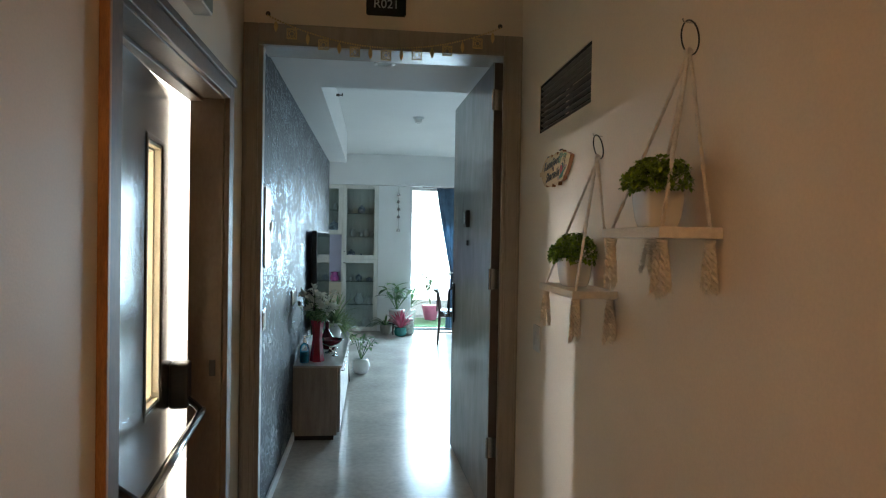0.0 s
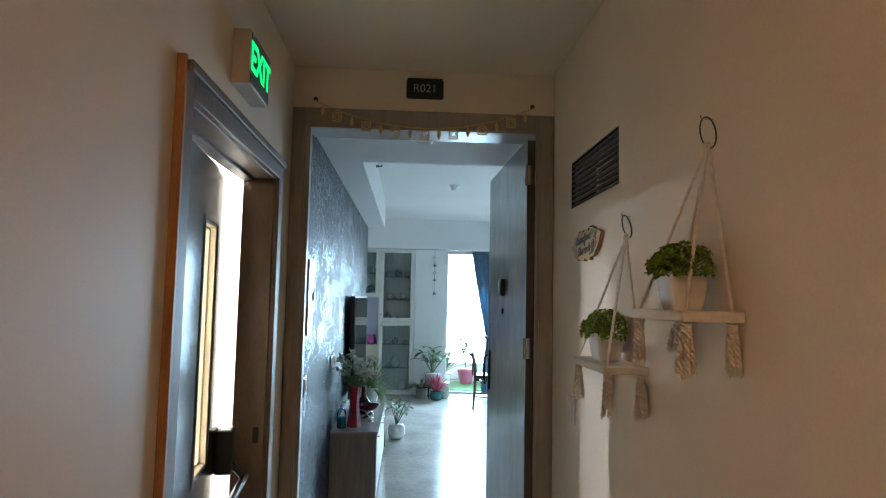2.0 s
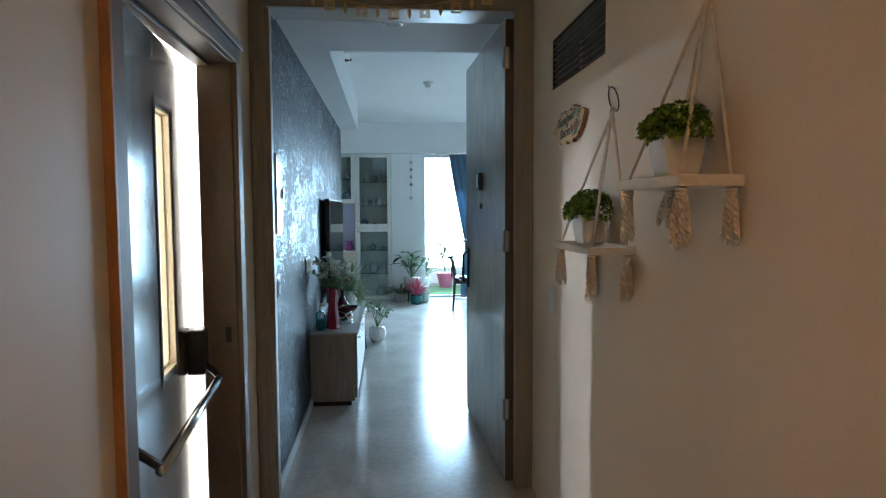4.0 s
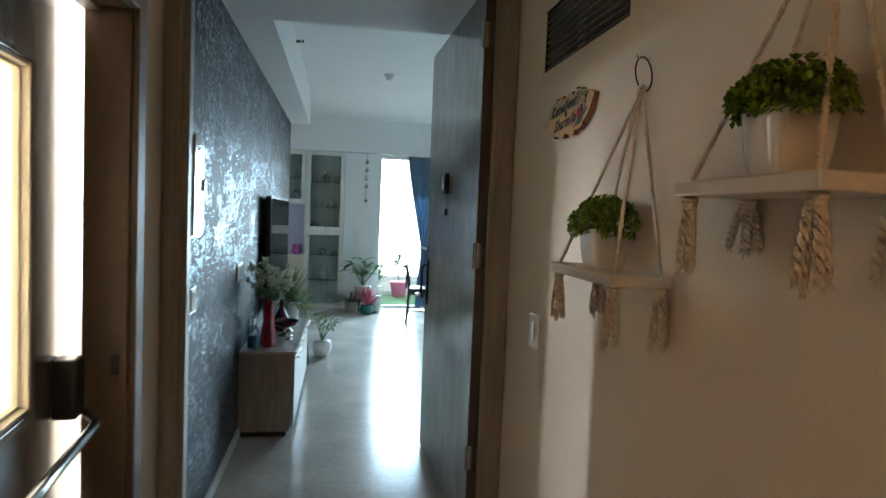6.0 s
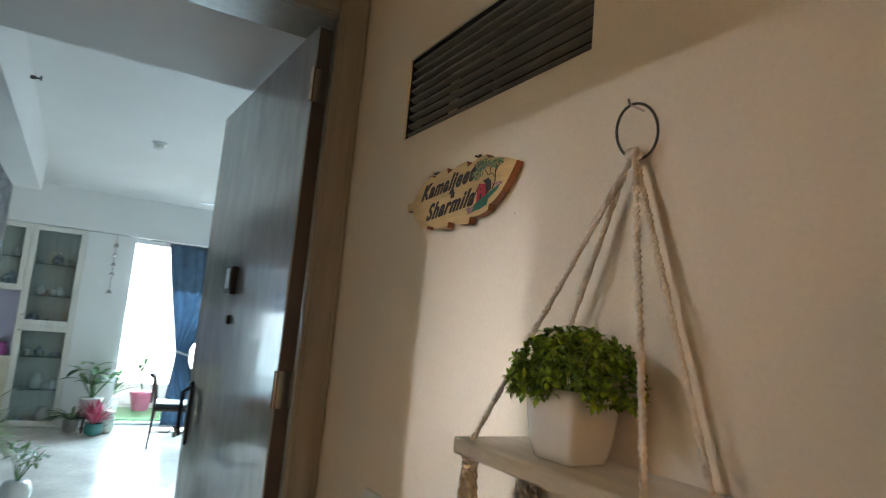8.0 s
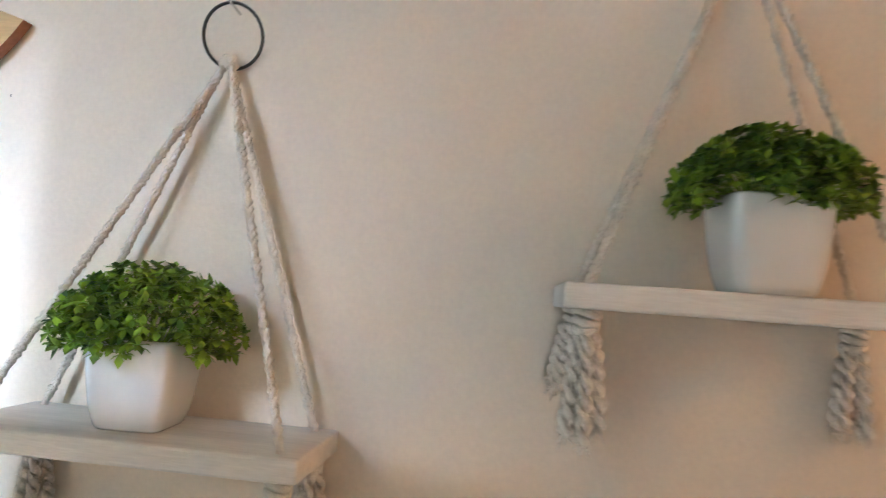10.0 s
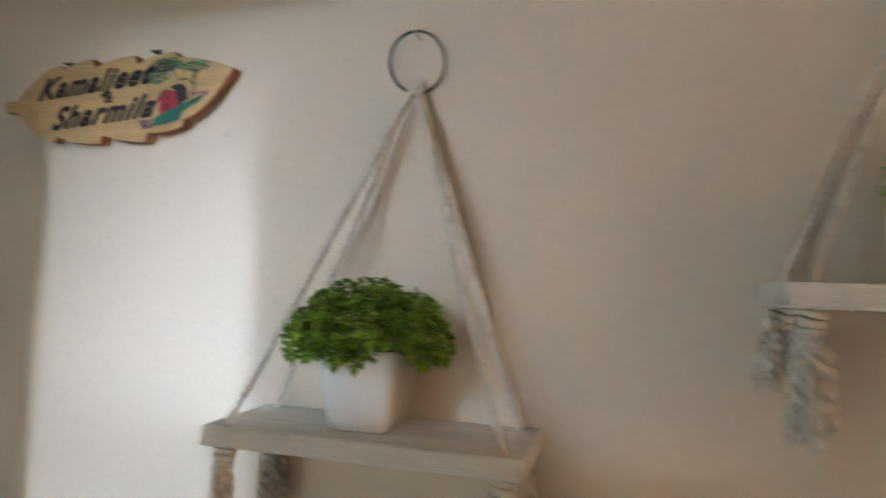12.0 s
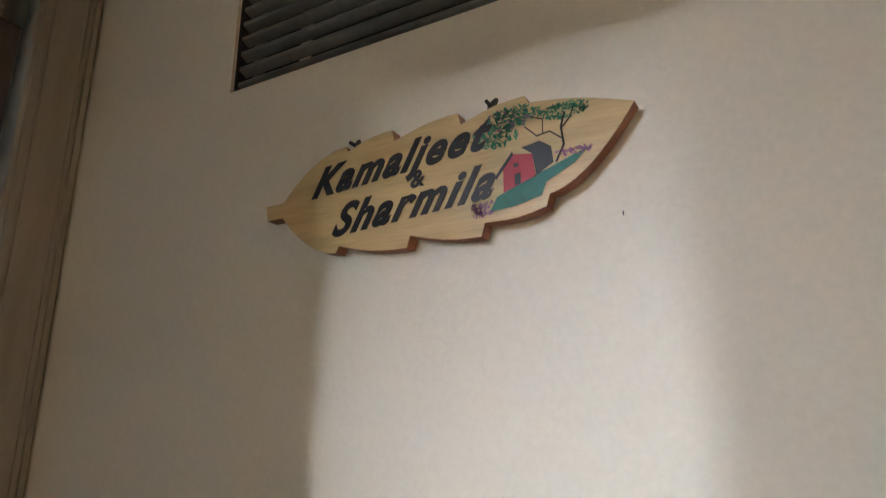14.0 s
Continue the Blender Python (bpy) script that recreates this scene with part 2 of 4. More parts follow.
setting("wall_south", box((XL - 0.2, -3.8, 0), (XR + 0.2, -3.6, CZ)), CREAM, "cream wall closing the corridor")
setting("ceiling_corridor", box((XL - 0.2, -3.8, CZ), (XR + 0.2, YE + 0.2, CZ + 0.15)), CORR_CEIL, "plain cream corridor ceiling")
setting("floor", box((-4.2, -3.8, -0.12), (4.4, 10.77, 0.0)), MARBLE, "polished beige marble floor with cloudy veins")

# living room
bm = bmesh.new()
bx(bm, (-0.80, YE + 0.06, 0), (-0.563, 8.45, SZ))
bx(bm, (-0.80, YE + 0.2, SZ), (-0.563, 8.45, ROOMZ))
setting("wall_dark", bm, DARK, "dark grey textured wall with silvery flecks")
setting("baseboard", box((-0.563, 3.47, 0), (-0.551, 8.44, 0.07), 0.002), ALU, "pale skirting board along the dark wall")
setting("wall_room_south", box((XR, YE + 0.2, 0), (4.2, YE + 0.4, ROOMZ)), WHITE, "white living room wall beside the door")
setting("wall_room_east", box((4.0, YE + 0.4, 0), (4.2, 10.45, ROOMZ)), WHITE, "white living room wall")
setting("wall_room_west", box((-4.2, 8.45, 0), (-4.0, 10.77, ROOMZ)), WHITE, "white wall of the room's far corner")
setting("wall_room_back", box((-4.0, 8.31, 0), (-0.80, 8.45, ROOMZ)), WHITE, "white wall behind the dark wall")
bm = bmesh.new()
bx(bm, (0.10, 10.45, 0), (0.60, 10.77, 2.36))
bx(bm, (-4.0, 10.45, 2.37), (4.2, 10.77, ROOMZ))
bx(bm, (2.9, 10.45, 0), (4.2, 10.77, 2.37))
bx(bm, (-1.15, 10.69, 0), (0.10, 10.77, 2.37))
bx(bm, (-4.0, 10.69, 0), (-2.35, 10.77, 2.37))
bx(bm, (-2.35, 10.69, 0), (-1.15, 10.77, 0.70))
bx(bm, (-2.35, 10.69, 1.75), (-1.15, 10.77, 2.37))
setting("wall_room_north", bm, WHITE, "white wall and beam over the sliding door")
bm = bmesh.new()
bx(bm, (-0.80, YE + 0.2, ROOMZ), (4.2, 10.77, ROOMZ + 0.15))
bx(bm, (-4.2, 8.31, ROOMZ), (-0.80, 10.77, ROOMZ + 0.15))
setting("ceiling_room", bm, CEILING, "white living room ceiling")
bm = bmesh.new()
bx(bm, (-0.563, YE + 0.2, SZ), (4.0, 4.32, ROOMZ))
bx(bm, (-0.563, 4.32, SZ), (-0.343, 8.45, ROOMZ))
setting("ceiling_soffit", bm, CEILING, "dropped white ceiling over the entrance and along the wall")

# stair lobby behind the exit door
bm = bmesh.new()
bx(bm, (-3.3, 4.6, 0), (-0.80, 4.75, 3.3))
bx(bm, (-3.3, -0.2, 0), (-0.85, 0.0, 3.3))
bx(bm, (-3.3, 0.0, 0), (-3.1, 3.20, 3.3))
bx(bm, (-3.3, 3.92, 0), (-3.1, 4.6, 3.3))
bx(bm, (-3.3, 3.20, 0), (-3.1, 3.92, 2.28))
LOBBY = mat("pale_cream_paint", (0.84, 0.77, 0.66), 0.6, var=0.04, scale=1.5, fine=140, bump=0.04)
setting("wall_lobby", bm, LOBBY, "pale cream walls of the stair lobby with a high window")
setting("wall_lobby_dado", box((-3.1, 4.585, 0), (-0.86, 4.6, 0.80)), mat("grey_dado_paint", (0.42, 0.40, 0.36), 0.45, var=0.08), "grey painted dado of the stair lobby")
setting("ceiling_lobby", box((-3.3, -0.2, 3.3), (-0.85, 4.75, 3.4)), LOBBY, "plain stair lobby ceiling")
setting("wall_lobby_upper", box((-0.86, -0.2, CZ), (-0.85 + 0.15, 4.75, 3.3)), CREAM, "cream upper wall of the stair lobby")

# flat's door frame
FY = YE - 0.022
bm = bmesh.new()
for x0, x1, turn in ((XL + 0.001, -0.575, 1), (0.665, XR - 0.001, -1)):
    bx(bm, (x0, FY, 0), (x1, YE, 2.572), 0.004)
    # two raised beads along the board, one near the wall and one near the opening
    wall, inner = (x0, x1) if turn > 0 else (x1, x0)
    for a, b, lift in ((0.004, 0.014, 0.005), (0.018, 0.024, 0.003)):
        bx(bm, (min(wall + turn * a, wall + turn * b), FY - lift, 0), (max(wall + turn * a, wall + turn * b), FY, 2.55), 0.0015)
    for a, b, lift in ((0.006, 0.016, 0.005), (0.022, 0.027, 0.003)):
        bx(bm, (min(inner - turn * a, inner - turn * b), FY - lift, 0), (max(inner - turn * a, inner - turn * b), FY, 2.46), 0.0015)
bx(bm, (-0.575, FY, 2.466), (0.665, YE, 2.572), 0.004)
bx(bm, (-0.575, FY - 0.005, 2.474), (0.665, FY, 2.484), 0.0015)
bx(bm, (OX0, YE, 0), (-0.553, YE + 0.06, 2.466), 0.003)
bx(bm, (0.686, YE, 0), (OX1, YE + 0.205, 2.466), 0.003)
bx(bm, (OX0, YE, 2.466), (OX1, YE + 0.205, OZ), 0.003)
setting("door_frame_1", bm, TAUPE, "brown wooden frame around the flat's doorway")

# the flat's door, standing open into the room
door = thing("door_1", (0.681, 3.462, 0), "open grey lacquered front door with digital lock", "door", turn=91.8)
tagged(door, kind="structure")
# local x runs along the leaf, local y across it towards the passage
part("door_leaf", box((0, 0.0, 0.012), (1.268, 0.052, 2.457), 0.003), LEAF, door)
part("inlay_strip", box((1.188, 0.052, 0.012), (1.192, 0.0535, 2.45)), CHROME, door, "thin metal inlay")
bm = bmesh.new()
bx(bm, (-0.003, 0.004, 0.012), (0.001, 0.048, 2.45))
part("lipping", bm, mat("dark_brown_lipping", (0.11, 0.09, 0.08), 0.4, var=0.12, stretch=(6, 6, 0.6)), door, "brown wooden door edge")
lock = part("digital_lock", box((0.62, 0.052, 1.59), (0.73, 0.078, 1.70), 0.006), BLACK, door, "black and silver digital lock")
part("lock_screen", box((0.63, 0.078, 1.61), (0.695, 0.082, 1.69), 0.002), CHROME, lock)
bm = bmesh.new()
bx(bm, (0.65, 0.052, 1.475), (0.682, 0.066, 1.51), 0.005)
part("peephole", bm, BLACK, door)
bm = bmesh.new()
bx(bm, (1.158, 0.052, 0.92), (1.202, 0.064, 1.20), 0.005)
tube(bm, [(1.18, 0.060, 1.17), (1.18, 0.09, 1.15), (1.18, 0.092, 1.0), (1.18, 0.085, 0.96)], 0.009)
hd = part("pull_handle", bm, BLACK, door, "black handle plate")
bm = bmesh.new()
tube(bm, [(1.18, 0.08, 0.985), (1.18, 0.12, 0.985), (1.14, 0.125, 0.985), (1.06, 0.125, 0.98)], 0.009)
part("lever", bm, CHROME, hd, "chrome lever")
for z in (0.35, 1.25, 2.2):
    bm = bmesh.new()
    bx(bm, (-0.006, 0.0, z), (-0.003, 0.05, z + 0.11))
    tube(bm, [(-0.008, 0.056, z), (-0.008, 0.056, z + 0.11)], 0.007)
    for k in range(3):
        tube(bm, [(-0.006, 0.025 + 0.01 * (-1) ** k, z + 0.02 + 0.035 * k), (-0.008, 0.025 + 0.01 * (-1) ** k, z + 0.02 + 0.035 * k)], 0.004)
    part("hinge", bm, CHROME, door, "steel hinge")

# exit doorway frame: stepped steel section, its near edge coloured as lit by warm light
bm = bmesh.new()
XO = XL + 0.022
for y0, y1 in ((1.75, 1.825), (3.025, 3.105)):
    bx(bm, (XL, y0, 0), (XO, y1, 2.20), 0.003)
bx(bm, (XL, 1.825, 2.115), (XO, 3.025, 2.20), 0.003)
bx(bm, (XL, 1.765, 2.178), (XO + 0.014, 3.10, 2.21), 0.004)
bx(bm, (XL - 0.145, EY0, 0), (XL, 1.83, 2.11), 0.003)
bx(bm, (XL - 0.145, 3.01, 0), (XL, EY1, 2.11), 0.003)
bx(bm, (XL - 0.145, EY0, 2.11), (XL, EY1, EZ), 0.003)
bx(bm, (XL - 0.145, 1.83, 2.095), (XL - 0.09, 3.01, 2.11), 0.002)
setting("door_frame_2", bm, BROWNSTEEL, "brown painted steel frame around the exit doorway")
setting("trim", box((XL, 1.735, 0), (XO + 0.004, 1.75, 2.215), 0.002), ORANGE, "orange-brown near edge of the exit door frame, warm light painted in")
part_plate = box((XL - 0.05, 3.005, 0.895), (XL - 0.025, 3.0095, 0.965))
setting("strike_plate", part_plate, BLACK, "small strike hole in the exit door frame")

# exit door ajar, opening away from the corridor
ex = thing("door_2", (XL - 0.075, 1.835, 0), "dark steel exit door ajar with panic bar", "door", turn=95.5)
tagged(ex, kind="structure")
# local x along the leaf, local y towards the lobby, corridor face at y = 0
EW = 1.172
bm = bmesh.new()
P0, P1, Q0, Q1 = 0.635, 0.87, 0.87, 1.85
bx(bm, (0, 0, 0.01), (P0, 0.05, 2.09), 0.002)
bx(bm, (P1, 0, 0.01), (EW, 0.05, 2.09), 0.002)
bx(bm, (P0, 0, 0.01), (P1, 0.05, Q0))
bx(bm, (P0, 0, Q1), (P1, 0.05, 2.09))
part("door_leaf", bm, STEELDOOR, ex)
bm = bmesh.new()
for lo, hi in (((P0 - 0.02, Q0 - 0.02), (P0, Q1 + 0.02)), ((P1, Q0 - 0.02), (P1 + 0.02, Q1 + 0.02)), ((P0, Q0 - 0.02), (P1, Q0)), ((P0, Q1), (P1, Q1 + 0.02))):
    bx(bm, (lo[0], -0.005, lo[1]), (hi[0], 0.0, hi[1]), 0.002)
    bx(bm, (lo[0], 0.05, lo[1]), (hi[0], 0.06, hi[1]), 0.002)
part("vision_frame", bm, STEELDOOR, ex)
bm = bmesh.new()
for lo, hi in (((P0, Q0), (P0 + 0.012, Q1)), ((P1 - 0.012, Q0), (P1, Q1)), ((P0 + 0.012, Q0), (P1 - 0.012, Q0 + 0.012)), ((P0 + 0.012, Q1 - 0.012), (P1 - 0.012, Q1))):
    bx(bm, (lo[0], 0.003, lo[1]), (hi[0], 0.046, hi[1]), 0.001)
for lo, hi in (((P0 + 0.012, Q0 + 0.012), (P0 + 0.022, Q1 - 0.012)), ((P1 - 0.022, Q0 + 0.012), (P1 - 0.012, Q1 - 0.012)), ((P0 + 0.022, Q0 + 0.012), (P1 - 0.022, Q0 + 0.022)), ((P0 + 0.022, Q1 - 0.022), (P1 - 0.022, Q1 - 0.012))):
    bx(bm, (lo[0], 0.026, lo[1]), (hi[0], 0.046, hi[1]), 0.002)
part("glazing_bead", bm, CREAMBEAD, ex, "cream painted glazing bead")
bm = bmesh.new()
bx(bm, (P0 + 0.002, 0.0465, Q0 + 0.002), (P1 - 0.002, 0.0495, Q1 - 0.002))
pane = part("pane", bm, TINTED, ex, "frosted cream fire glass pane")
bm = bmesh.new()
bx(bm, (1.015, -0.075, 0.79), (1.11, 0.0, 0.98), 0.012)
lb = part("latch_box", bm, BLACK, ex, "black panic latch housing")
bm = bmesh.new()
bx(bm, (0.03, -0.06, 0.80), (0.10, 0.0, 0.92), 0.01)
part("pivot_box", bm, BLACK, ex)
bm = bmesh.new()
tube(bm, [(0.06, -0.03, 0.86), (0.07, -0.10, 0.80), (0.09, -0.125, 0.77)], 0.014)
tube(bm, [(1.04, -0.03, 0.86), (1.05, -0.10, 0.80), (1.05, -0.125, 0.77)], 0.014)
part("push_arm", bm, BLACK, ex)
part("push_bar", tube(bmesh.new(), [(0.07, -0.125, 0.77), (1.07, -0.125, 0.77)], 0.016, 12), CHROME, ex, "steel push bar", True)

# vent grille in the wall
grille = thing("vent_grille", (XR + 0.006, VY0, VZ0), "grey-brown slatted metal vent grille set in the wall", "vent")
w, h = VY1 - VY0, VZ1 - VZ0
for k in range(9):
    z = 0.010 + k * (h - 0.02) / 8.4
    bm = box((0.002, 0.004, z), (0.016, w - 0.004, z + 0.006), 0.0015)
    for v in bm.verts:
        v.co.z -= 0.45 * (v.co.x - 0.009)
    part("slat", bm, GREYSLAT, grille)
for y in (0.012, 0.45 * w, w - 0.026):
    part("upright", box((0.018, y, 0), (0.030, y + 0.012, h)), GREYSLAT, grille)
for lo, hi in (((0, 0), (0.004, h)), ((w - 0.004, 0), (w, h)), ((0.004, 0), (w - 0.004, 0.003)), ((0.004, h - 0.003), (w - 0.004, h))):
    part("edge_strip", box((0.0, lo[0], lo[1]), (0.12, hi[0], hi[1])), VOID, grille, "dark rusted lining of the opening, with the shaft's shade painted in")
# black sheet that stands in for the unlit depth behind the slats
part("shaft_shade_sheet", box((0.15, -0.01, -0.01), (0.16, w + 0.01, h + 0.01)), VOID, grille)

# ---- more materials ----
WOODGREY = mat("grey_limed_wood", (0.36, 0.33, 0.29), 0.4, var=0.16, scale=5, fine=60, bump=0.05, stretch=(6, 6, 0.7))
LIME = mat("white_limed_wood", (0.72, 0.70, 0.64), 0.4, var=0.08, scale=5, fine=60, bump=0.04, stretch=(6, 6, 0.6))
GLOSSBLACK = mat("black_screen_glass", (0.006, 0.006, 0.007), 0.06, var=0.1, bump=0)
PORCELAIN = mat("white_glazed_ceramic", (0.80, 0.79, 0.76), 0.12, var=0.03, scale=8, fine=40, bump=0.0, coat=0.4)
ROPE = mat("cotton_rope", (0.80, 0.73, 0.63), 0.9, var=0.09, scale=60, fine=400, bump=0.4)
BOARD = mat("whitewashed_board", (0.78, 0.74, 0.68), 0.55, var=0.08, scale=6, fine=50, bump=0.12, stretch=(8, 0.8, 8))
IRON = mat("dark_iron", (0.085, 0.078, 0.07), 0.35, metal=0.8, var=0.2, bump=0.05)
PINE = mat("varnished_pine", (0.60, 0.40, 0.17), 0.35, var=0.12, scale=7, fine=60, bump=0.03, stretch=(4, 0.6, 9))
CUTWOOD = mat("red_brown_sawn_edge", (0.36, 0.13, 0.05), 0.5, var=0.2, scale=12, fine=120, bump=0.08)
INK = mat("dark_brown_paint", (0.022, 0.012, 0.01), 0.4, var=0.2, bump=0.02)
REDPAINT = mat("red_paint", (0.42, 0.02, 0.03), 0.45, var=0.12, bump=0.02)
TEAL = mat("green_paint", (0.015, 0.14, 0.09), 0.45, var=0.2, scale=30, bump=0.03)
SPRIG = mat("painted_leaf_green", (0.05, 0.25, 0.12), 0.5, var=0.3, scale=40, bump=0.02)
MAUVE = mat("painted_mauve", (0.33, 0.12, 0.22), 0.5, var=0.3, scale=40, bump=0.02)
GOLD = mat("tarnished_gold", (0.66, 0.50, 0.25), 0.38, metal=0.5, var=0.15, fine=150, bump=0.1)
SWITCH = mat("ivory_plastic", (0.84, 0.82, 0.77), 0.2, var=0.03, bump=0.0)
REDGLASS = mat("red_glazed_vase", (0.42, 0.006, 0.03), 0.08, var=0.2, bump=0, coat=0.6)
PETAL = mat("cream_silk_petals", (0.84, 0.85, 0.74), 0.7, var=0.12, scale=20, bump=0.05)
BLUELIQ = mat("blue_liquid_bottle", (0.05, 0.35, 0.55), 0.1, var=0.1, bump=0)
MAROON = mat("maroon_lacquer", (0.10, 0.01, 0.015), 0.12, var=0.2, bump=0)
CURTAIN = mat("slate_blue_curtain", (0.10, 0.16, 0.22), 0.85, var=0.14, scale=9, fine=240, bump=0.2)
DARKWOOD = mat("dark_walnut", (0.055, 0.03, 0.02), 0.3, var=0.25, scale=6, fine=60, bump=0.04)
CUSHION = mat("black_leatherette", (0.02, 0.02, 0.022), 0.4, var=0.15, fine=150, bump=0.1)
PINKPOT = mat("pink_glazed_pot", (0.55, 0.12, 0.22), 0.3, var=0.12, bump=0.02)
TEALPOT = mat("teal_glazed_pot", (0.03, 0.22, 0.20), 0.2, var=0.15, bump=0.02)
SOIL = mat("potting_soil", (0.03, 0.02, 0.014), 0.95, var=0.3, fine=200, bump=0.5)
TURF = mat("artificial_turf", (0.11, 0.25, 0.10), 0.9, var=0.25, scale=40, fine=400, bump=0.6)
NICHE = mat("lilac_laminate", (0.50, 0.50, 0.66), 0.4, var=0.04, bump=0.01)


def leafy(name, dark, light, rough=0.45, gloss=0.4, clump=0.0):
    """Foliage whose leaves differ one by one, and sprig by sprig where clump gives the size of the sprigs as noise scale."""
    m = bpy.data.materials.new(name)
    m.use_nodes = True
    n, l = m.node_tree.nodes, m.node_tree.links
    b = n["Principled BSDF"]
    g, r = n.new("ShaderNodeNewGeometry"), n.new("ShaderNodeValToRGB")
    r.color_ramp.elements[0].color, r.color_ramp.elements[1].color = (*dark, 1), (*light, 1)
    if clump:
        co, nz, mix = n.new("ShaderNodeTexCoord"), n.new("ShaderNodeTexNoise"), n.new("ShaderNodeMath")
        nz.inputs["Scale"].default_value, nz.inputs["Detail"].default_value = clump, 1.0
        l.new(co.outputs["Object"], nz.inputs["Vector"])
        sp = n.new("ShaderNodeMapRange")
        sp.inputs["From Min"].default_value, sp.inputs["From Max"].default_value = 0.36, 0.66
        l.new(nz.outputs["Fac"], sp.inputs[0])
        mix.operation = "MULTIPLY_ADD"
        mix.inputs[1].default_value = 0.45
        half = n.new("ShaderNodeMath")
        half.operation = "MULTIPLY"
        half.inputs[1].default_value = 0.6
        l.new(sp.outputs[0], half.inputs[0])
        l.new(g.outputs["Random Per Island"], mix.inputs[0])
        l.new(half.outputs[0], mix.inputs[2])
        l.new(mix.outputs[0], r.inputs[0])
    else:
        l.new(g.outputs["Random Per Island"], r.inputs[0])
    l.new(r.outputs[0], b.inputs["Base Color"])
    b.inputs["Roughness"].default_value = rough
    b.inputs["Specular IOR Level"].default_value = gloss
    return m


BOXLEAF = leafy("small_green_leaves", (0.016, 0.062, 0.007), (0.33, 0.50, 0.035), clump=55.0)
PLANTLEAF = leafy("house_plant_leaves", (0.025, 0.09, 0.03), (0.16, 0.30, 0.11))
PALELEAF = leafy("variegated_leaves", (0.10, 0.22, 0.08), (0.42, 0.50, 0.26))
REDLEAF = leafy("pink_red_leaves", (0.35, 0.03, 0.08), (0.70, 0.22, 0.30))


def blade(verts, faces, base, way, length, width, droop=0.3, fold=0.25, n=4):
    """One leaf: a folded strip that swells, narrows and bends down."""
    base, d = Vector(base), Vector(way).normalized()
    side = d.cross(Vector((0, 0, 1)))
    side = side.normalized() if side.length > 1e-3 else Vector((1, 0, 0))
    start = len(verts)
    p = base.copy()
    for i in range(n + 1):
        f = i / n
        w = width * (math.sin(math.pi * min(1, 0.08 + 0.92 * f)) ** 0.8) * 0.5
        up = side.cross(d).normalized()
        verts.extend([tuple(p - w * side + fold * w * up), tuple(p), tuple(p + w * side + fold * w * up)])
        d = (d + Vector((0, 0, -droop / n))).normalized()
        p = p + d * (length / n)
    for i in range(n):
        a = start + 3 * i
        faces.extend([(a, a + 1, a + 4, a + 3), (a + 1, a + 2, a + 5, a + 4)])


def leaves(name, verts, faces, material, parent, label=""):
    me = bpy.data.meshes.new(name)
    me.from_pydata(verts, [], faces)
    me.materials.append(material)
    me.shade_smooth()
    ob = new(name, me)
    ob.parent = parent
    return tagged(ob, label)


def way_of(az, el):
    return Vector((math.cos(az) * math.cos(el), math.sin(az) * math.cos(el), math.sin(el)))


# ---- corridor: hanging shelves with potted box bushes ----


def rope(bm, a, b, r=0.0050, twist=95.0):
    """Two strands laid round each other."""
    a, b = Vector(a), Vector(b)
    d = (b - a).normalized()
    s = d.cross(Vector((0, 1, 0.01))).normalized()
    t = d.cross(s)
    steps = max(8, int((b - a).length / 0.008))
    for k in range(2):
        pts = []
        for i in range(steps + 1):
            f = i / steps
            ang = twist * f * (b - a).length * 3.2 + k * math.pi
            pts.append(a + (b - a) * f + 0.55 * r * (math.cos(ang) * s + math.sin(ang) * t))
        tube(bm, pts, r * 0.72, 5)


def tassel(bm, at, length, rnd, flare=1.0):
    """A wrapped knot under the board and four crimped cords below it, frayed at their ends."""
    at = Vector(at)
    for k in range(3):
        z, r = -0.004 - 0.0075 * k, 0.0105 - 0.001 * k
        tube(bm, [at + Vector((r * math.cos(a), r * math.sin(a), z + 0.003 * math.sin(a + k))) for a in np.linspace(0, 2 * math.pi, 13)], 0.0044, 6, False)
    spin = rnd.uniform(0, 6.283)
    for k in range(4):
        az = spin + k * 1.5708 + rnd.uniform(-0.3, 0.3)
        out, ln = flare * rnd.uniform(0.008, 0.0135), length * rnd.uniform(0.86, 1.0)
        n, ph = 34, rnd.uniform(0, 6.283)
        for strand in range(2):
            pts, radii = [], []
            for i in range(n + 1):
                f = i / n
                a = ph + f * 19 + strand * math.pi
                w = out * (0.45 + 0.9 * f ** 0.7)
                c = at + Vector((math.cos(az) * w, math.sin(az) * w * 1.15, -0.018 - f * ln))
                pts.append(c + Vector((0.0042 * math.cos(a), 0.0042 * math.sin(a), 0)))
                radii.append(0.0043 * (1 + 0.28 * math.sin(2 * a)))
            tube(bm, pts, radii, 5)
        end = at + Vector((math.cos(az) * out * 1.35, math.sin(az) * out * 1.55, -0.018 - ln))
        for j in range(9):
            d = Vector((rnd.uniform(-0.009, 0.009), rnd.uniform(-0.009, 0.009), -rnd.uniform(0.004, 0.016)))
            tube(bm, [end + Vector((0, 0, 0.012)), end + 0.45 * d, end + d], [0.0012, 0.0012, 0.0006], 4)
        for j in range(26):
            f = rnd.random()
            w = out * (0.45 + 0.9 * f ** 0.7)
            c = at + Vector((math.cos(az) * w, math.sin(az) * w * 1.15, -0.018 - f * ln))
            d = Vector((rnd.uniform(-1, 1), rnd.uniform(-1, 1), rnd.uniform(-0.9, 0.3))).normalized()
            tube(bm, [c + 0.005 * d, c + rnd.uniform(0.009, 0.013) * d], [0.0007, 0.0004], 3)


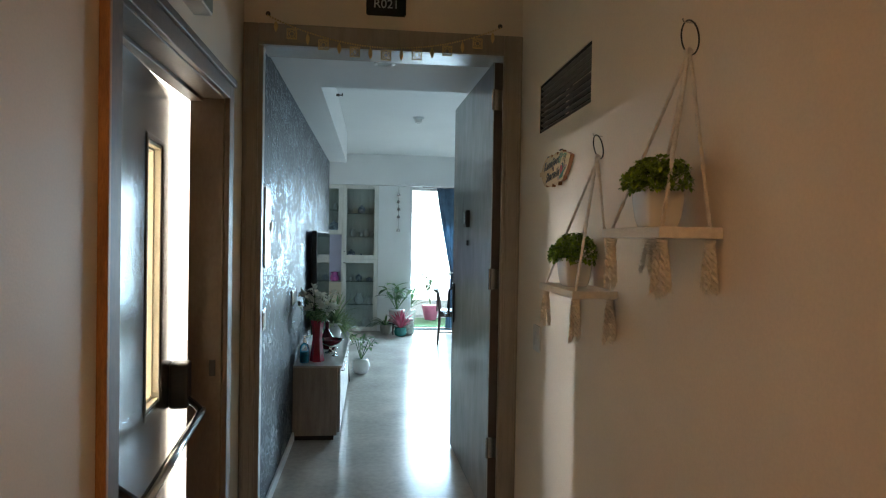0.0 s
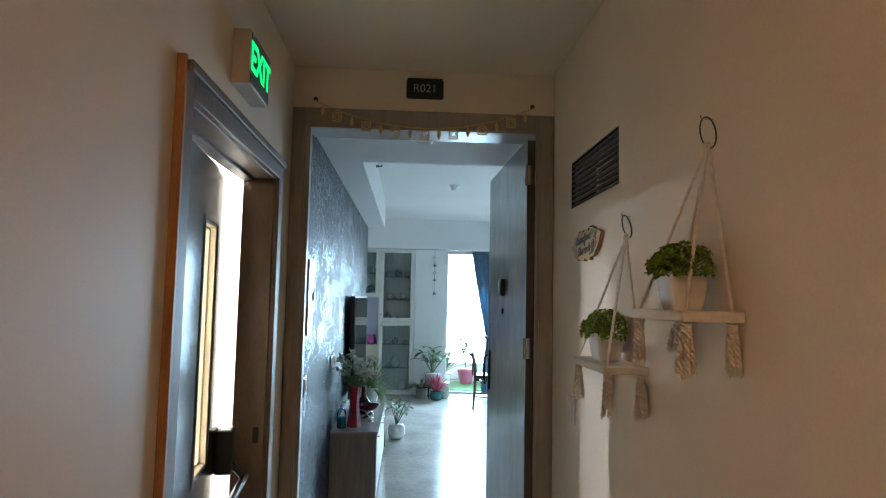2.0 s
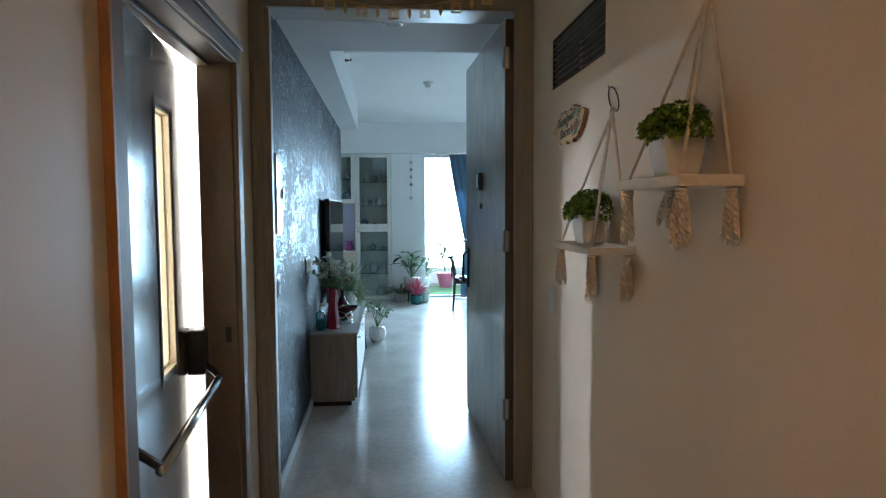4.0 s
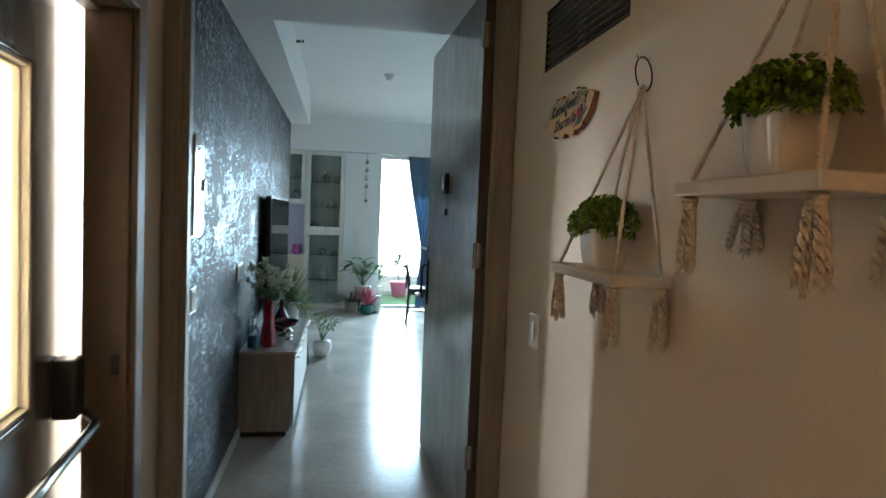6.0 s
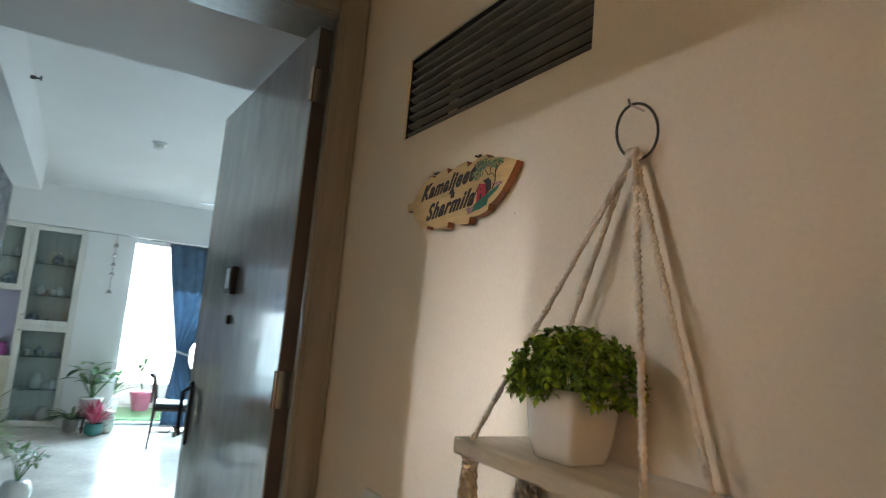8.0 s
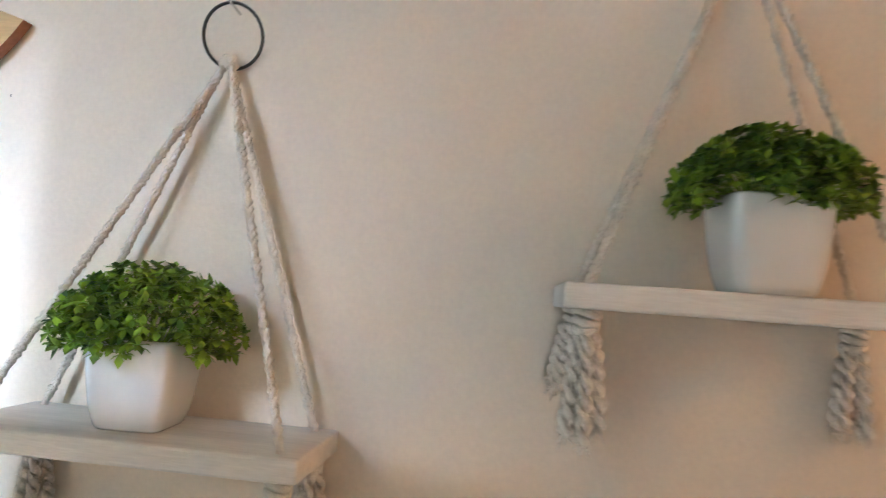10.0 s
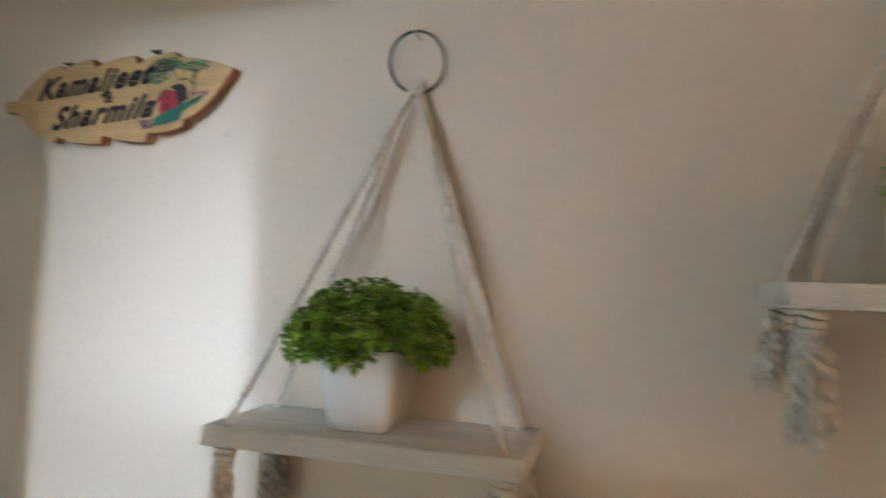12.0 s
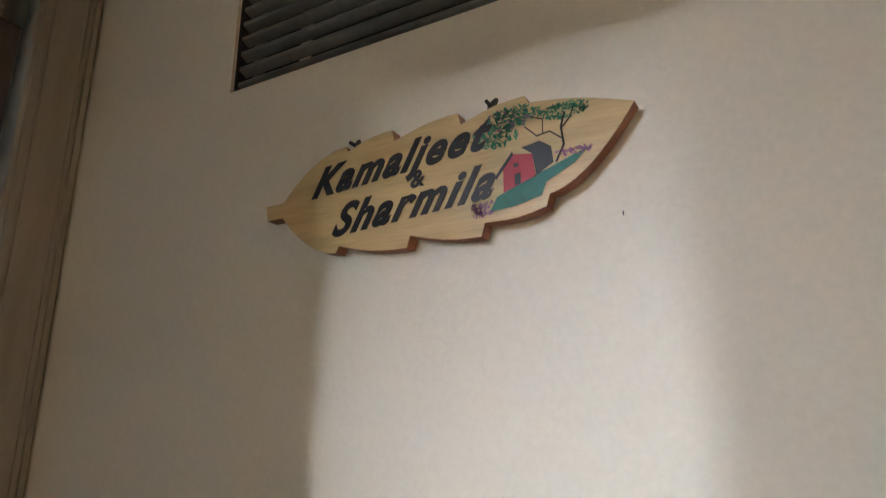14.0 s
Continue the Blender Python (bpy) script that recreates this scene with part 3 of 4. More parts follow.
def hanging_shelf(y0, y1, top, ring_y, ring_top, tails, seed, label, flared=False):
    rnd = random.Random(seed)
    cy = (y0 + y1) / 2
    sh = thing("hanging_shelf", (XR, cy, top - 0.025), label, "shelf", "rope shelves on the wall")
    hl = (y1 - y0) / 2
    bm = box((-0.150, -hl, 0), (-0.003, hl, 0.025), 0.003)
    for v in bm.verts:
        v.co.z += 0.0012 * noise.noise(v.co * 20)
    part("board", bm, BOARD, sh, "whitewashed wooden board")
    ry, rt = ring_y - cy, ring_top - (top - 0.025)
    bm = bmesh.new()
    R = 0.039
    pts = [(-0.014 - 0.010 * math.cos(2 * math.pi * k / 32), ry + R * math.sin(2 * math.pi * k / 32), rt - R + R * math.cos(2 * math.pi * k / 32)) for k in range(33)]
    tube(bm, pts, 0.0021, 8, False)
    part("ring", bm, IRON, sh, "dark iron ring", True)
    bm = bmesh.new()
    tube(bm, [(0.0, ry, rt - 0.004), (-0.03, ry, rt - 0.002), (-0.033, ry, rt + 0.006)], 0.002, 6)
    part("nail", bm, CHROME, sh)
    knot = Vector((-0.018, ry, rt - 2 * R))
    for i, (x, y) in enumerate(((-0.132, -hl + 0.024), (-0.132, hl - 0.024), (-0.022, -hl + 0.024), (-0.022, hl - 0.024))):
        bm = bmesh.new()
        rope(bm, knot + Vector((rnd.uniform(-0.003, 0.003), 0.004 * (1 if y > 0 else -1), 0)), (x, y, 0.023))
        part("rope", bm, ROPE, sh, "twisted cotton rope", True)
        bm = bmesh.new()
        tassel(bm, (x, y, 0.0), tails[i], rnd, 1.5 if flared and i == 3 else 1.0)
        part("tassel", bm, ROPE, sh, "frayed cotton tassel", True)
    bm = bmesh.new()
    for k in range(4):
        c = knot + Vector((0, 0, 0.004))
        tube(bm, [c + Vector((0.007 * math.cos(a), 0.004 * (k - 1.5) + 0.002 * math.sin(2 * a), 0.007 * math.sin(a))) for a in np.linspace(0, 2 * math.pi, 11)], 0.0034, 5, False)
    part("rope_loop", bm, ROPE, sh, "rope looped over the ring", True)
    return sh


def bush(at, seed, label, turn=0.0, dome=0.066, reach=0.094):
    """A square tapered white pot with a dome of small artificial leaves."""
    rnd = random.Random(seed)
    pl = thing("potted_plant", at, label, "potted plant", "white pots on the rope shelves", turn)
    bm = bmesh.new()
    rings = []
    H = 0.096
    for z, s in ((0.0, 0.034), (0.003, 0.037), (0.014, 0.0405), (0.028, 0.0435), (0.055, 0.047), (0.08, 0.0488), (H - 0.003, 0.0498), (H, 0.0488), (H, 0.0435), (H - 0.02, 0.0415)):
        # slightly bulging square with rounded corners
        ring = []
        for k in range(40):
            c, t = math.cos(2 * math.pi * k / 40 + 0.01), math.sin(2 * math.pi * k / 40 + 0.01)
            ring.append(bm.verts.new((s * math.copysign(abs(c) ** 0.30, c), s * math.copysign(abs(t) ** 0.30, t), z)))
        rings.append(ring)
    for a, b in zip(rings, rings[1:]):
        for k in range(40):
            bm.faces.new((a[k], a[(k + 1) % 40], b[(k + 1) % 40], b[k]))
    bm.faces.new(rings[0][::-1])
    part("pot", bm, PORCELAIN, pl, "glossy white square pot", True)
    bm = bmesh.new()
    bx(bm, (-0.0405, -0.0405, H - 0.024), (0.0405, 0.0405, H - 0.014))
    part("soil", bm, SOIL, pl)
    verts, faces = [], []
    stems = bmesh.new()
    for k in range(380):
        az = rnd.uniform(0, 2 * math.pi)
        el = math.asin(rnd.uniform(-0.30, 1.0))
        rx, rz = rnd.uniform(0.84, 1.05), rnd.uniform(0.80, 1.09)
        tip = Vector((0.080 * rx * math.cos(az) * math.cos(el), reach * rx * math.sin(az) * math.cos(el), H + 0.006 + dome * rz * math.sin(el)))
        if tip.z < H + 0.006 and max(abs(tip.x), abs(tip.y)) < 0.064:
            continue
        if tip.x * math.cos(radians(turn)) - tip.y * math.sin(radians(turn)) > 0.05:
            continue
        root = Vector((tip.x * 0.3, tip.y * 0.3, H - 0.01))
        if k % 3 == 0:
            tube(stems, [root, root * 0.5 + tip * 0.5 + Vector((0, 0, 0.006)), tip], 0.0009, 4)
        out = (tip - Vector((0, 0, H - 0.02))).normalized()
        # a rosette of oval leaves round the twig's end, and a few below it
        side = out.cross(Vector((0.3, 0.2, 1))).normalized()
        fwd = out.cross(side)
        spin = rnd.uniform(0, 6.283)
        for j in range(5):
            a = spin + j * 1.2566
            d = side * math.cos(a) + fwd * math.sin(a) + out * rnd.uniform(0.25, 0.8)
            blade(verts, faces, tip, d, rnd.uniform(0.011, 0.0155), rnd.uniform(0.0075, 0.0105), rnd.uniform(-0.2, 0.6), 0.22, 2)
        for j in range(4):
            d = way_of(rnd.uniform(0, 6.283), rnd.uniform(-0.4, 0.7)) + out * 0.4
            blade(verts, faces, tip - out * rnd.uniform(0.008, 0.022), d, rnd.uniform(0.010, 0.014), rnd.uniform(0.007, 0.010), rnd.uniform(0, 0.8), 0.25, 2)
    tagged(part("twig_mass", stems, BOXLEAF, pl), kind="stuff")
    leaves("foliage", verts, faces, BOXLEAF, pl, "dense small green leaves")
    return pl


hanging_shelf(2.027, 2.416, 1.361, 2.203, 1.871, (0.115, 0.105, 0.115, 0.09), 3, "whitewashed wooden shelf hung on cotton ropes, lower one")
hanging_shelf(1.446, 1.788, 1.549, 1.594, 2.045, (0.105, 0.105, 0.10, 0.075), 8, "whitewashed wooden shelf hung on cotton ropes, higher one", True)
bush((XR - 0.079, 2.231, 1.3615), 11, "dense green bush in a glossy white square pot", 4, 0.070, 0.100)
bush((XR - 0.088, 1.588, 1.5485), 23, "dense green bush in a glossy white square pot", 3, 0.062, 0.090)

# ---- corridor: painted name board ----
sg = thing("name_board", (XR, 2.7065, 1.808), "varnished leaf-shaped wooden name board with painted cottage", "sign")
# in the board's own plane u runs with the reading direction (-y), v up; x = -T is the painted face
T, SL = 0.02, 0.44


def edge(f, up):
    """Height of the leaf shape's upper or lower rim at the fraction f of its length: a stem, then scalloped bites that end in teeth, then a raised tip."""
    side = 1 if up else -1
    if f < 0.065:
        return side * 0.0095
    teeth = (0.27, 0.42, 0.605, 0.77) if up else (0.26, 0.464, 0.66, 0.814)
    if f < teeth[0]:
        return side * (0.009 + 0.053 * math.sin(0.5 * math.pi * (f - 0.065) / (teeth[0] - 0.065)) ** 0.85)
    for a, b in zip(teeth, teeth[1:]):
        if f < b:
            q = (f - a) / (b - a)
            fall = 0.0 if up or b < 0.7 else -0.021 * q
            return side * (0.0545 + 0.0135 * q ** 1.6 + 0.006 * math.sin(math.pi * q) + fall)
    q = (f - teeth[-1]) / (1 - teeth[-1])
    return 0.060 - 0.024 * q + 0.004 * math.sin(math.pi * q) if up else -0.036 + 0.072 * q ** 1.7


bm = bmesh.new()
N = 120
outline = [(f, edge(f, True)) for f in np.linspace(0, 1, N)] + [(f, edge(f, False)) for f in np.linspace(1, 0, N)[1:-1]]
front = [bm.verts.new((-T, SL / 2 - SL * f, v)) for f, v in outline]
back = [bm.verts.new((-0.004, SL / 2 - SL * f, v)) for f, v in outline]
caps = []
for i in range(N - 1):
    j0, j1 = (0 if i == 0 else 2 * N - 2 - i), (2 * N - 2 - (i + 1) if i + 1 < N - 1 else N - 1)
    for ring in (front, back):
        q = [ring[i], ring[i + 1], ring[j1], ring[j0]]
        u = []
        for v in q:
            if v not in u:
                u.append(v)
        if len(u) > 2:
            fc = bm.faces.new(u)
            if ring is front:
                caps.append(fc)
for i in range(len(front)):
    k = (i + 1) % len(front)
    fc = bm.faces.new((front[i], front[k], back[k], back[i]))
    fc.material_index = 1
board = part("board", bm, PINE, sg)
board.data.materials.append(CUTWOOD)


def flat(name, shapes, material, label=""):
    """Thin painted patches on the board from outlines in u and v."""
    b = bmesh.new()
    for shape in shapes:
        fr = [b.verts.new((-T - 0.0009, -u, v + 0.005)) for u, v in shape]
        b.faces.new(fr)
    return part(name, b, material, sg, label)


def text_on(body, size, u, v, shear, bold=0.0016):
    me = lettering(body, size, 0.0004, shear, bold, 1.16)
    me.transform(Matrix.Rotation(radians(4), 4, "Z"))
    me.transform(Matrix(((0, 0, -1, -T - 0.0007), (-1, 0, 0, -u), (0, 1, 0, v), (0, 0, 0, 1))))
    me.materials.clear()
    me.materials.append(INK)
    ob = new("lettering", me)
    ob.parent = sg
    return tagged(ob, "dark brown painted lettering")


text_on("Kamaljeet", 0.047, -0.041, 0.029, 0.62)
text_on("&", 0.026, -0.006, 0.004, 0.2, 0.0006)
text_on("Sharmila", 0.049, -0.021, -0.021, 0.62)
rnd = random.Random(5)


def dabs(cu, cv, ru, rv, n, size):
    out = []
    for k in range(n):
        a, r = rnd.uniform(0, 6.283), math.sqrt(rnd.random())
        u, v, t = cu + ru * r * math.cos(a), cv + rv * r * math.sin(a), rnd.uniform(0, 3.14)
        s = size * rnd.uniform(0.6, 1.3)
        out.append([(u + s * math.cos(t + q) * (1 if q % 3.14 < 0.1 else 0.4), v + s * math.sin(t + q) * (1 if q % 3.14 < 0.1 else 0.4)) for q in (0, 1.57, 3.14, 4.71)])
    return out


flat("painted_leaves", dabs(0.098, 0.043, 0.030, 0.011, 190, 0.0026) + dabs(0.078, 0.026, 0.026, 0.012, 150, 0.0026) + dabs(0.150, 0.038, 0.024, 0.008, 130, 0.0026), SPRIG, "green and mauve painted leaves")
flat("painted_blossom", dabs(0.092, 0.041, 0.028, 0.012, 60, 0.0024) + dabs(0.065, -0.046, 0.016, 0.008, 60, 0.0025) + dabs(0.158, -0.004, 0.018, 0.004, 40, 0.0025), MAUVE)
flat("painted_ground", [[(0.072, -0.050), (0.080, -0.036), (0.105, -0.026), (0.140, -0.014), (0.172, -0.003), (0.158, -0.016), (0.130, -0.030), (0.125, -0.042), (0.100, -0.048)]], TEAL, "green painted ground")
b = bmesh.new()
for shape in ([(0.087, -0.033), (0.087, -0.010), (0.098, 0.004), (0.117, 0.001), (0.120, -0.022)],):
    b.faces.new([b.verts.new((-T - 0.0013, -u, v + 0.005)) for u, v in shape])
part("painted_house", b, REDPAINT, sg, "red painted cottage")
b = bmesh.new()
for shape in ([(0.117, 0.001), (0.106, 0.009), (0.125, 0.012), (0.136, 0.004), (0.138, -0.012), (0.121, -0.022)], [(0.078, -0.016), (0.080, -0.019), (0.098, 0.003), (0.097, 0.007)], [(0.099, -0.028), (0.099, -0.017), (0.105, -0.016), (0.105, -0.027)], [(0.098, -0.010), (0.098, -0.006), (0.103, -0.006), (0.103, -0.009)]):
    b.faces.new([b.verts.new((-T - 0.0017, -u, v + 0.005)) for u, v in shape])
part("painted_roof", b, INK, sg)
b = bmesh.new()
for pts, w in ((((0.140, -0.012), (0.148, 0.004), (0.146, 0.022), (0.150, 0.036)), 0.0022), (((0.147, 0.010), (0.135, 0.020), (0.122, 0.018), (0.110, 0.030)), 0.0015), (((0.146, 0.020), (0.155, 0.030), (0.160, 0.042)), 0.0015), (((0.128, 0.020), (0.128, 0.034), (0.115, 0.040)), 0.0012)):
    tube(b, [(-T - 0.0004, -u, v + 0.005) for u, v in pts], w * 0.5, 5)
part("painted_trunk", b, INK, sg)
for ob in sg.children:
    if ob.name.startswith("painted"):
        ob.location.y = -0.006
for u in (-0.0945, 0.0765):
    b = bmesh.new()
    v0 = edge(u / SL + 0.5, True)
    for j in range(2):
        tube(b, [(-0.012 - 0.004 * j, -u - 0.006 * j, v0 + 0.004) , (-0.012 - 0.004 * j, -u - 0.002 - 0.006 * j, v0 + 0.010), (-0.006 - 0.004 * j, -u + 0.004 - 0.006 * j, v0 + 0.012), (-0.006, -u + 0.004, v0 + 0.003)], 0.0026, 6)
    tube(b, [(0, -u, v0 + 0.008), (-0.022, -u, v0 + 0.008)], 0.0022, 6)
    part("screw_hook", b, IRON, sg, "dark screw hook")

# ---- corridor: switch, number plate, garland, exit sign ----
sw = thing("light_switch", (XR, 2.983, 1.065), "ivory wall switch plate with one rocker", "switch")
part("plate", box((-0.008, -0.054, -0.060), (0, 0.054, 0.060), 0.003), SWITCH, sw)
part("rocker", box((-0.012, -0.014, -0.03), (-0.008, 0.014, 0.03), 0.002), PORCELAIN, sw)

PLATE = mat("black_acrylic", (0.012, 0.012, 0.014), 0.2, var=0.1, bump=0)
np_ = thing("number_plate", (0.054, YE, 2.70), "black door number plate with white figures", "sign")
part("backing", box((-0.101, -0.006, -0.049), (0.101, 0, 0.049), 0.001), PLATE, np_)
part("face_plate", box((-0.095, -0.014, -0.0575), (0.095, -0.006, 0.0575), 0.001), PLATE, np_)
me = lettering("R021", 0.062, 0.0006)
me.transform(Matrix(((1, 0, 0, 0), (0, 0, -1, -0.0146), (0, 1, 0, 0), (0, 0, 0, 1))))
me.materials.clear()
me.materials.append(mat("grey_white_figures", (0.45, 0.45, 0.45), 0.4, var=0.05, bump=0))
nb = new("figures", me)
nb.parent = np_
tagged(nb, "white raised figures")

gl = thing("door_garland", (0.056, FY - 0.013, 2.604), "tarnished gold bead garland with leaf and lattice pendants", "garland")


def sag(x):
    return -0.13 * (1 - (x / 0.585) ** 2)


bm = bmesh.new()
for k in range(96):
    x = -0.585 + 1.17 * k / 95
    bmesh.ops.create_icosphere(bm, subdivisions=1, radius=0.0052, matrix=Matrix.Translation((x, 0, sag(x))))
part("bead_string", bm, GOLD, gl, "", True)
for k in range(15):
    x = -0.545 + 1.09 * k / 14
    z = sag(x)
    bm = bmesh.new()
    if k % 2 == 0:
        lathe(bm, [(0.0015, -0.062), (0.007, -0.05), (0.0105, -0.036), (0.008, -0.02), (0.002, -0.008)], 8)
        for v in bm.verts:
            v.co.y *= 0.3
        tube(bm, [(0, 0, -0.008), (0, 0, 0)], 0.001, 4)
    else:
        s = 0.024
        for i in range(4):
            a, b2 = [(-s, -0.012), (s, -0.012), (s, -0.062), (-s, -0.062)][i], [(s, -0.012), (s, -0.062), (-s, -0.062), (-s, -0.012)][i]
            tube(bm, [(a[0], 0, a[1]), (b2[0], 0, b2[1])], 0.002, 5)
        for cx, cz, r in ((0, -0.037, 0.012), (-0.015, -0.025, 0.009), (0.015, -0.025, 0.009), (-0.015, -0.05, 0.009), (0.015, -0.05, 0.009), (0, -0.037, 0.022)):
            tube(bm, [(cx + r * math.cos(t), 0, cz + r * math.sin(t)) for t in np.linspace(0, 6.283, 13)], 0.0019, 4, False)
        tube(bm, [(0, 0, -0.012), (0, 0, 0)], 0.001, 4)
    pd = part("pendant", bm, GOLD, gl)
    pd.location = (x, 0, z)
for x in (-0.585, 0.585):
    bm = lathe(bmesh.new(), [(0.012, 0.0), (0.012, 0.004), (0.005, 0.008), (0.004, 0.014)], 12)
    bm.transform(Matrix.Rotation(radians(90), 4, "X"))
    bm.transform(Matrix.Translation((x, 0.012, 0.012)))
    part("hook_disc", bm, IRON, gl)

es = thing("exit_sign", (XL, 2.382, 2.405), "pale box exit sign with glowing green letters", "exit sign")
part("case", box((0, -0.145, -0.10), (0.065, 0.145, 0.10), 0.004), mat("cream_sign_case", (0.62, 0.56, 0.48), 0.4, var=0.05), es)
part("face", box((0.065, -0.138, -0.092), (0.068, 0.138, 0.092), 0.001), mat("dull_green_face", (0.16, 0.20, 0.17), 0.3, var=0.05), es, "grey-green sign face")
me = lettering("EXIT", 0.145, 0.0006, 0.0, 0.004)
me.transform(Matrix(((0, 0, 1, 0.069), (1, 0, 0, 0), (0, 1, 0, 0), (0, 0, 0, 1))))
me.materials.clear()
me.materials.append(glow("green_glow", (0.02, 0.75, 0.16), 1.3))
et = new("letters", me)
et.parent = es
tagged(et, "glowing green letters")

# ---- living room: on the dark wall ----
tv = thing("television", (-0.48, 6.62, 1.11), "flat black television hung on the dark wall", "television")
part("screen", box((-0.004, -0.81, -0.44), (0.0, 0.81, 0.445)), GLOSSBLACK, tv, "glossy black screen")
part("casing", box((-0.045, -0.825, -0.46), (-0.004, 0.825, 0.46), 0.004), BLACK, tv)
part("wall_bracket", box((-0.083, -0.3, -0.2), (-0.045, 0.3, 0.2), 0.004), BLACK, tv)

mb = thing("meter_box", (-0.586, 3.562, 1.558), "white metal distribution box with louvres", "fuse box")
ENAMEL = mat("white_enamelled_steel", (0.72, 0.74, 0.75), 0.16, var=0.04, fine=60, bump=0.01, coat=0.5)
part("case", box((0, -0.092, -0.22), (0.034, 0.092, 0.22), 0.003), ENAMEL, mb)
lid = part("lid", box((0.0345, -0.085, -0.208), (0.042, 0.085, 0.208), 0.003), ENAMEL, mb)
for k in range(4):
    part("louvre", box((0.042, -0.035, 0.10 + 0.022 * k), (0.047, 0.055, 0.108 + 0.022 * k), 0.002), ENAMEL, lid)
part("latch", box((0.042, 0.064, -0.02), (0.052, 0.084, 0.03), 0.002), CHROME, mb)

for y, z, w, lab in ((3.53, 1.075, 0.045, "small metal-rimmed wall switch"), (4.80, 1.076, 0.10, "wide metal-rimmed wall socket plate")):
    sk = thing("wall_socket", (-0.563, y, z), lab, "socket")
    part("plate", box((0, -w, -0.055), (0.01, w, 0.055), 0.003), CHROME, sk)
    part("insert", box((0.01, -w + 0.012, -0.04), (0.014, w - 0.012, 0.04), 0.002), SWITCH, sk)

cab = thing("tv_cabinet", (-0.415, 4.88, 0), "low grey limed-wood television cabinet with glossy top", "cabinet")
part("body", box((-0.15, 0, 0.04), (0.175, 1.68, 0.545), 0.003), WOODGREY, cab)
part("top", box((-0.153, -0.006, 0.545), (0.21, 1.69, 0.562), 0.003), mat("glossy_pale_top", (0.55, 0.55, 0.53), 0.1, var=0.05, bump=0), cab, "glossy pale top")
part("plinth", box((-0.14, 0.03, 0), (0.15, 1.65, 0.04)), BLACK, cab)
for k in range(3):
    y = 0.02 + k * 0.55
    d = part("cabinet_door", box((0.177, y, 0.06), (0.197, y + 0.54, 0.54), 0.003), WOODGREY, cab)
    part("handle", tube(bmesh.new(), [(0.198, y + 0.1, 0.50), (0.215, y + 0.1, 0.50), (0.215, y + 0.44, 0.50), (0.198, y + 0.44, 0.50)], 0.005), CHROME, d, "steel bar handle")

# things on the cabinet
vase = thing("flower_vase", (-0.405, 5.06, 0.562), "tall faceted red vase with cream silk flowers", "vase")
bm = lathe(bmesh.new(), [(0.052, 0), (0.055, 0.004), (0.048, 0.07), (0.036, 0.17), (0.040, 0.25), (0.052, 0.315), (0.046, 0.315), (0.034, 0.25), (0.030, 0.17)], 6)
part("vase", bm, REDGLASS, vase, "red faceted vase")
rnd = random.Random(31)
verts, faces, sv, sf = [], [], [], []
stems = bmesh.new()
for k in range(34):
    az, el = rnd.uniform(0, 6.283), rnd.uniform(0.5, 1.5)
    tip = Vector((0, 0, 0.30)) + way_of(az, el) * rnd.uniform(0.14, 0.27)
    tip.x *= 0.8
    tube(stems, [(0, 0, 0.24), (tip.x * 0.4, tip.y * 0.4, 0.33), tip], 0.0018, 4)
    for j in range(9):
        d = way_of(rnd.uniform(0, 6.283), rnd.uniform(-0.2, 1.3))
        blade(verts, faces, tip, d, rnd.uniform(0.04, 0.065), rnd.uniform(0.022, 0.034), 0.5, 0.3, 3)
    for j in range(4):
        f = rnd.uniform(0.35, 0.8)
        blade(sv, sf, Vector((tip.x * f, tip.y * f, 0.28 + (tip.z - 0.28) * f)), way_of(rnd.uniform(0, 6.28), rnd.uniform(-0.3, 0.8)), rnd.uniform(0.05, 0.08), 0.016, 0.6, 0.2, 3)
tagged(part("stem_bundle", stems, PLANTLEAF, vase), kind="stuff")
tagged(leaves("blossom", verts, faces, PETAL, vase, "cream silk flowers"), kind="stuff")
leaves("leaves", sv, sf, PALELEAF, vase)

bt = thing("dispenser_bottle", (-0.495, 5.0, 0.562), "clear bottle half full of blue liquid", "bottle")
part("liquid", lathe(bmesh.new(), [(0.030, 0.002), (0.033, 0.008), (0.033, 0.085)], 16), BLUELIQ, bt, "blue liquid")
part("bottle", lathe(bmesh.new(), [(0.033, 0), (0.036, 0.006), (0.036, 0.11), (0.028, 0.135), (0.012, 0.145), (0.012, 0.16)], 16), GLASS, bt, "", True)
bm = lathe(bmesh.new(), [(0.014, 0.155), (0.014, 0.175), (0.005, 0.178), (0.005, 0.20)], 12)
tube(bm, [(0, 0, 0.20), (0.035, -0.01, 0.198)], 0.005, 6)
part("pump", bm, SWITCH, bt)

bw = thing("pedestal_bowl", (-0.325, 5.40, 0.562), "dark maroon lacquered bowl on a silver foot", "bowl")
part("foot", lathe(bmesh.new(), [(0.05, 0), (0.05, 0.006), (0.015, 0.02), (0.012, 0.05), (0.03, 0.06)], 18), CHROME, bw, "silver foot", True)
part("bowl", lathe(bmesh.new(), [(0.03, 0.06), (0.075, 0.08), (0.10, 0.115), (0.095, 0.115), (0.07, 0.085), (0.02, 0.07)], 22), MAROON, bw, "", True)
jar = thing("maroon_jar", (-0.37, 5.60, 0.562), "small maroon jar with a narrow neck", "jar")
part("body", lathe(bmesh.new(), [(0.04, 0), (0.06, 0.03), (0.062, 0.09), (0.03, 0.14), (0.016, 0.17), (0.016, 0.23), (0.022, 0.235)], 18), MAROON, jar, "", True)
bd = thing("silver_figurine", (-0.285, 5.26, 0.562), "small silver bird-shaped ornament", "ornament")
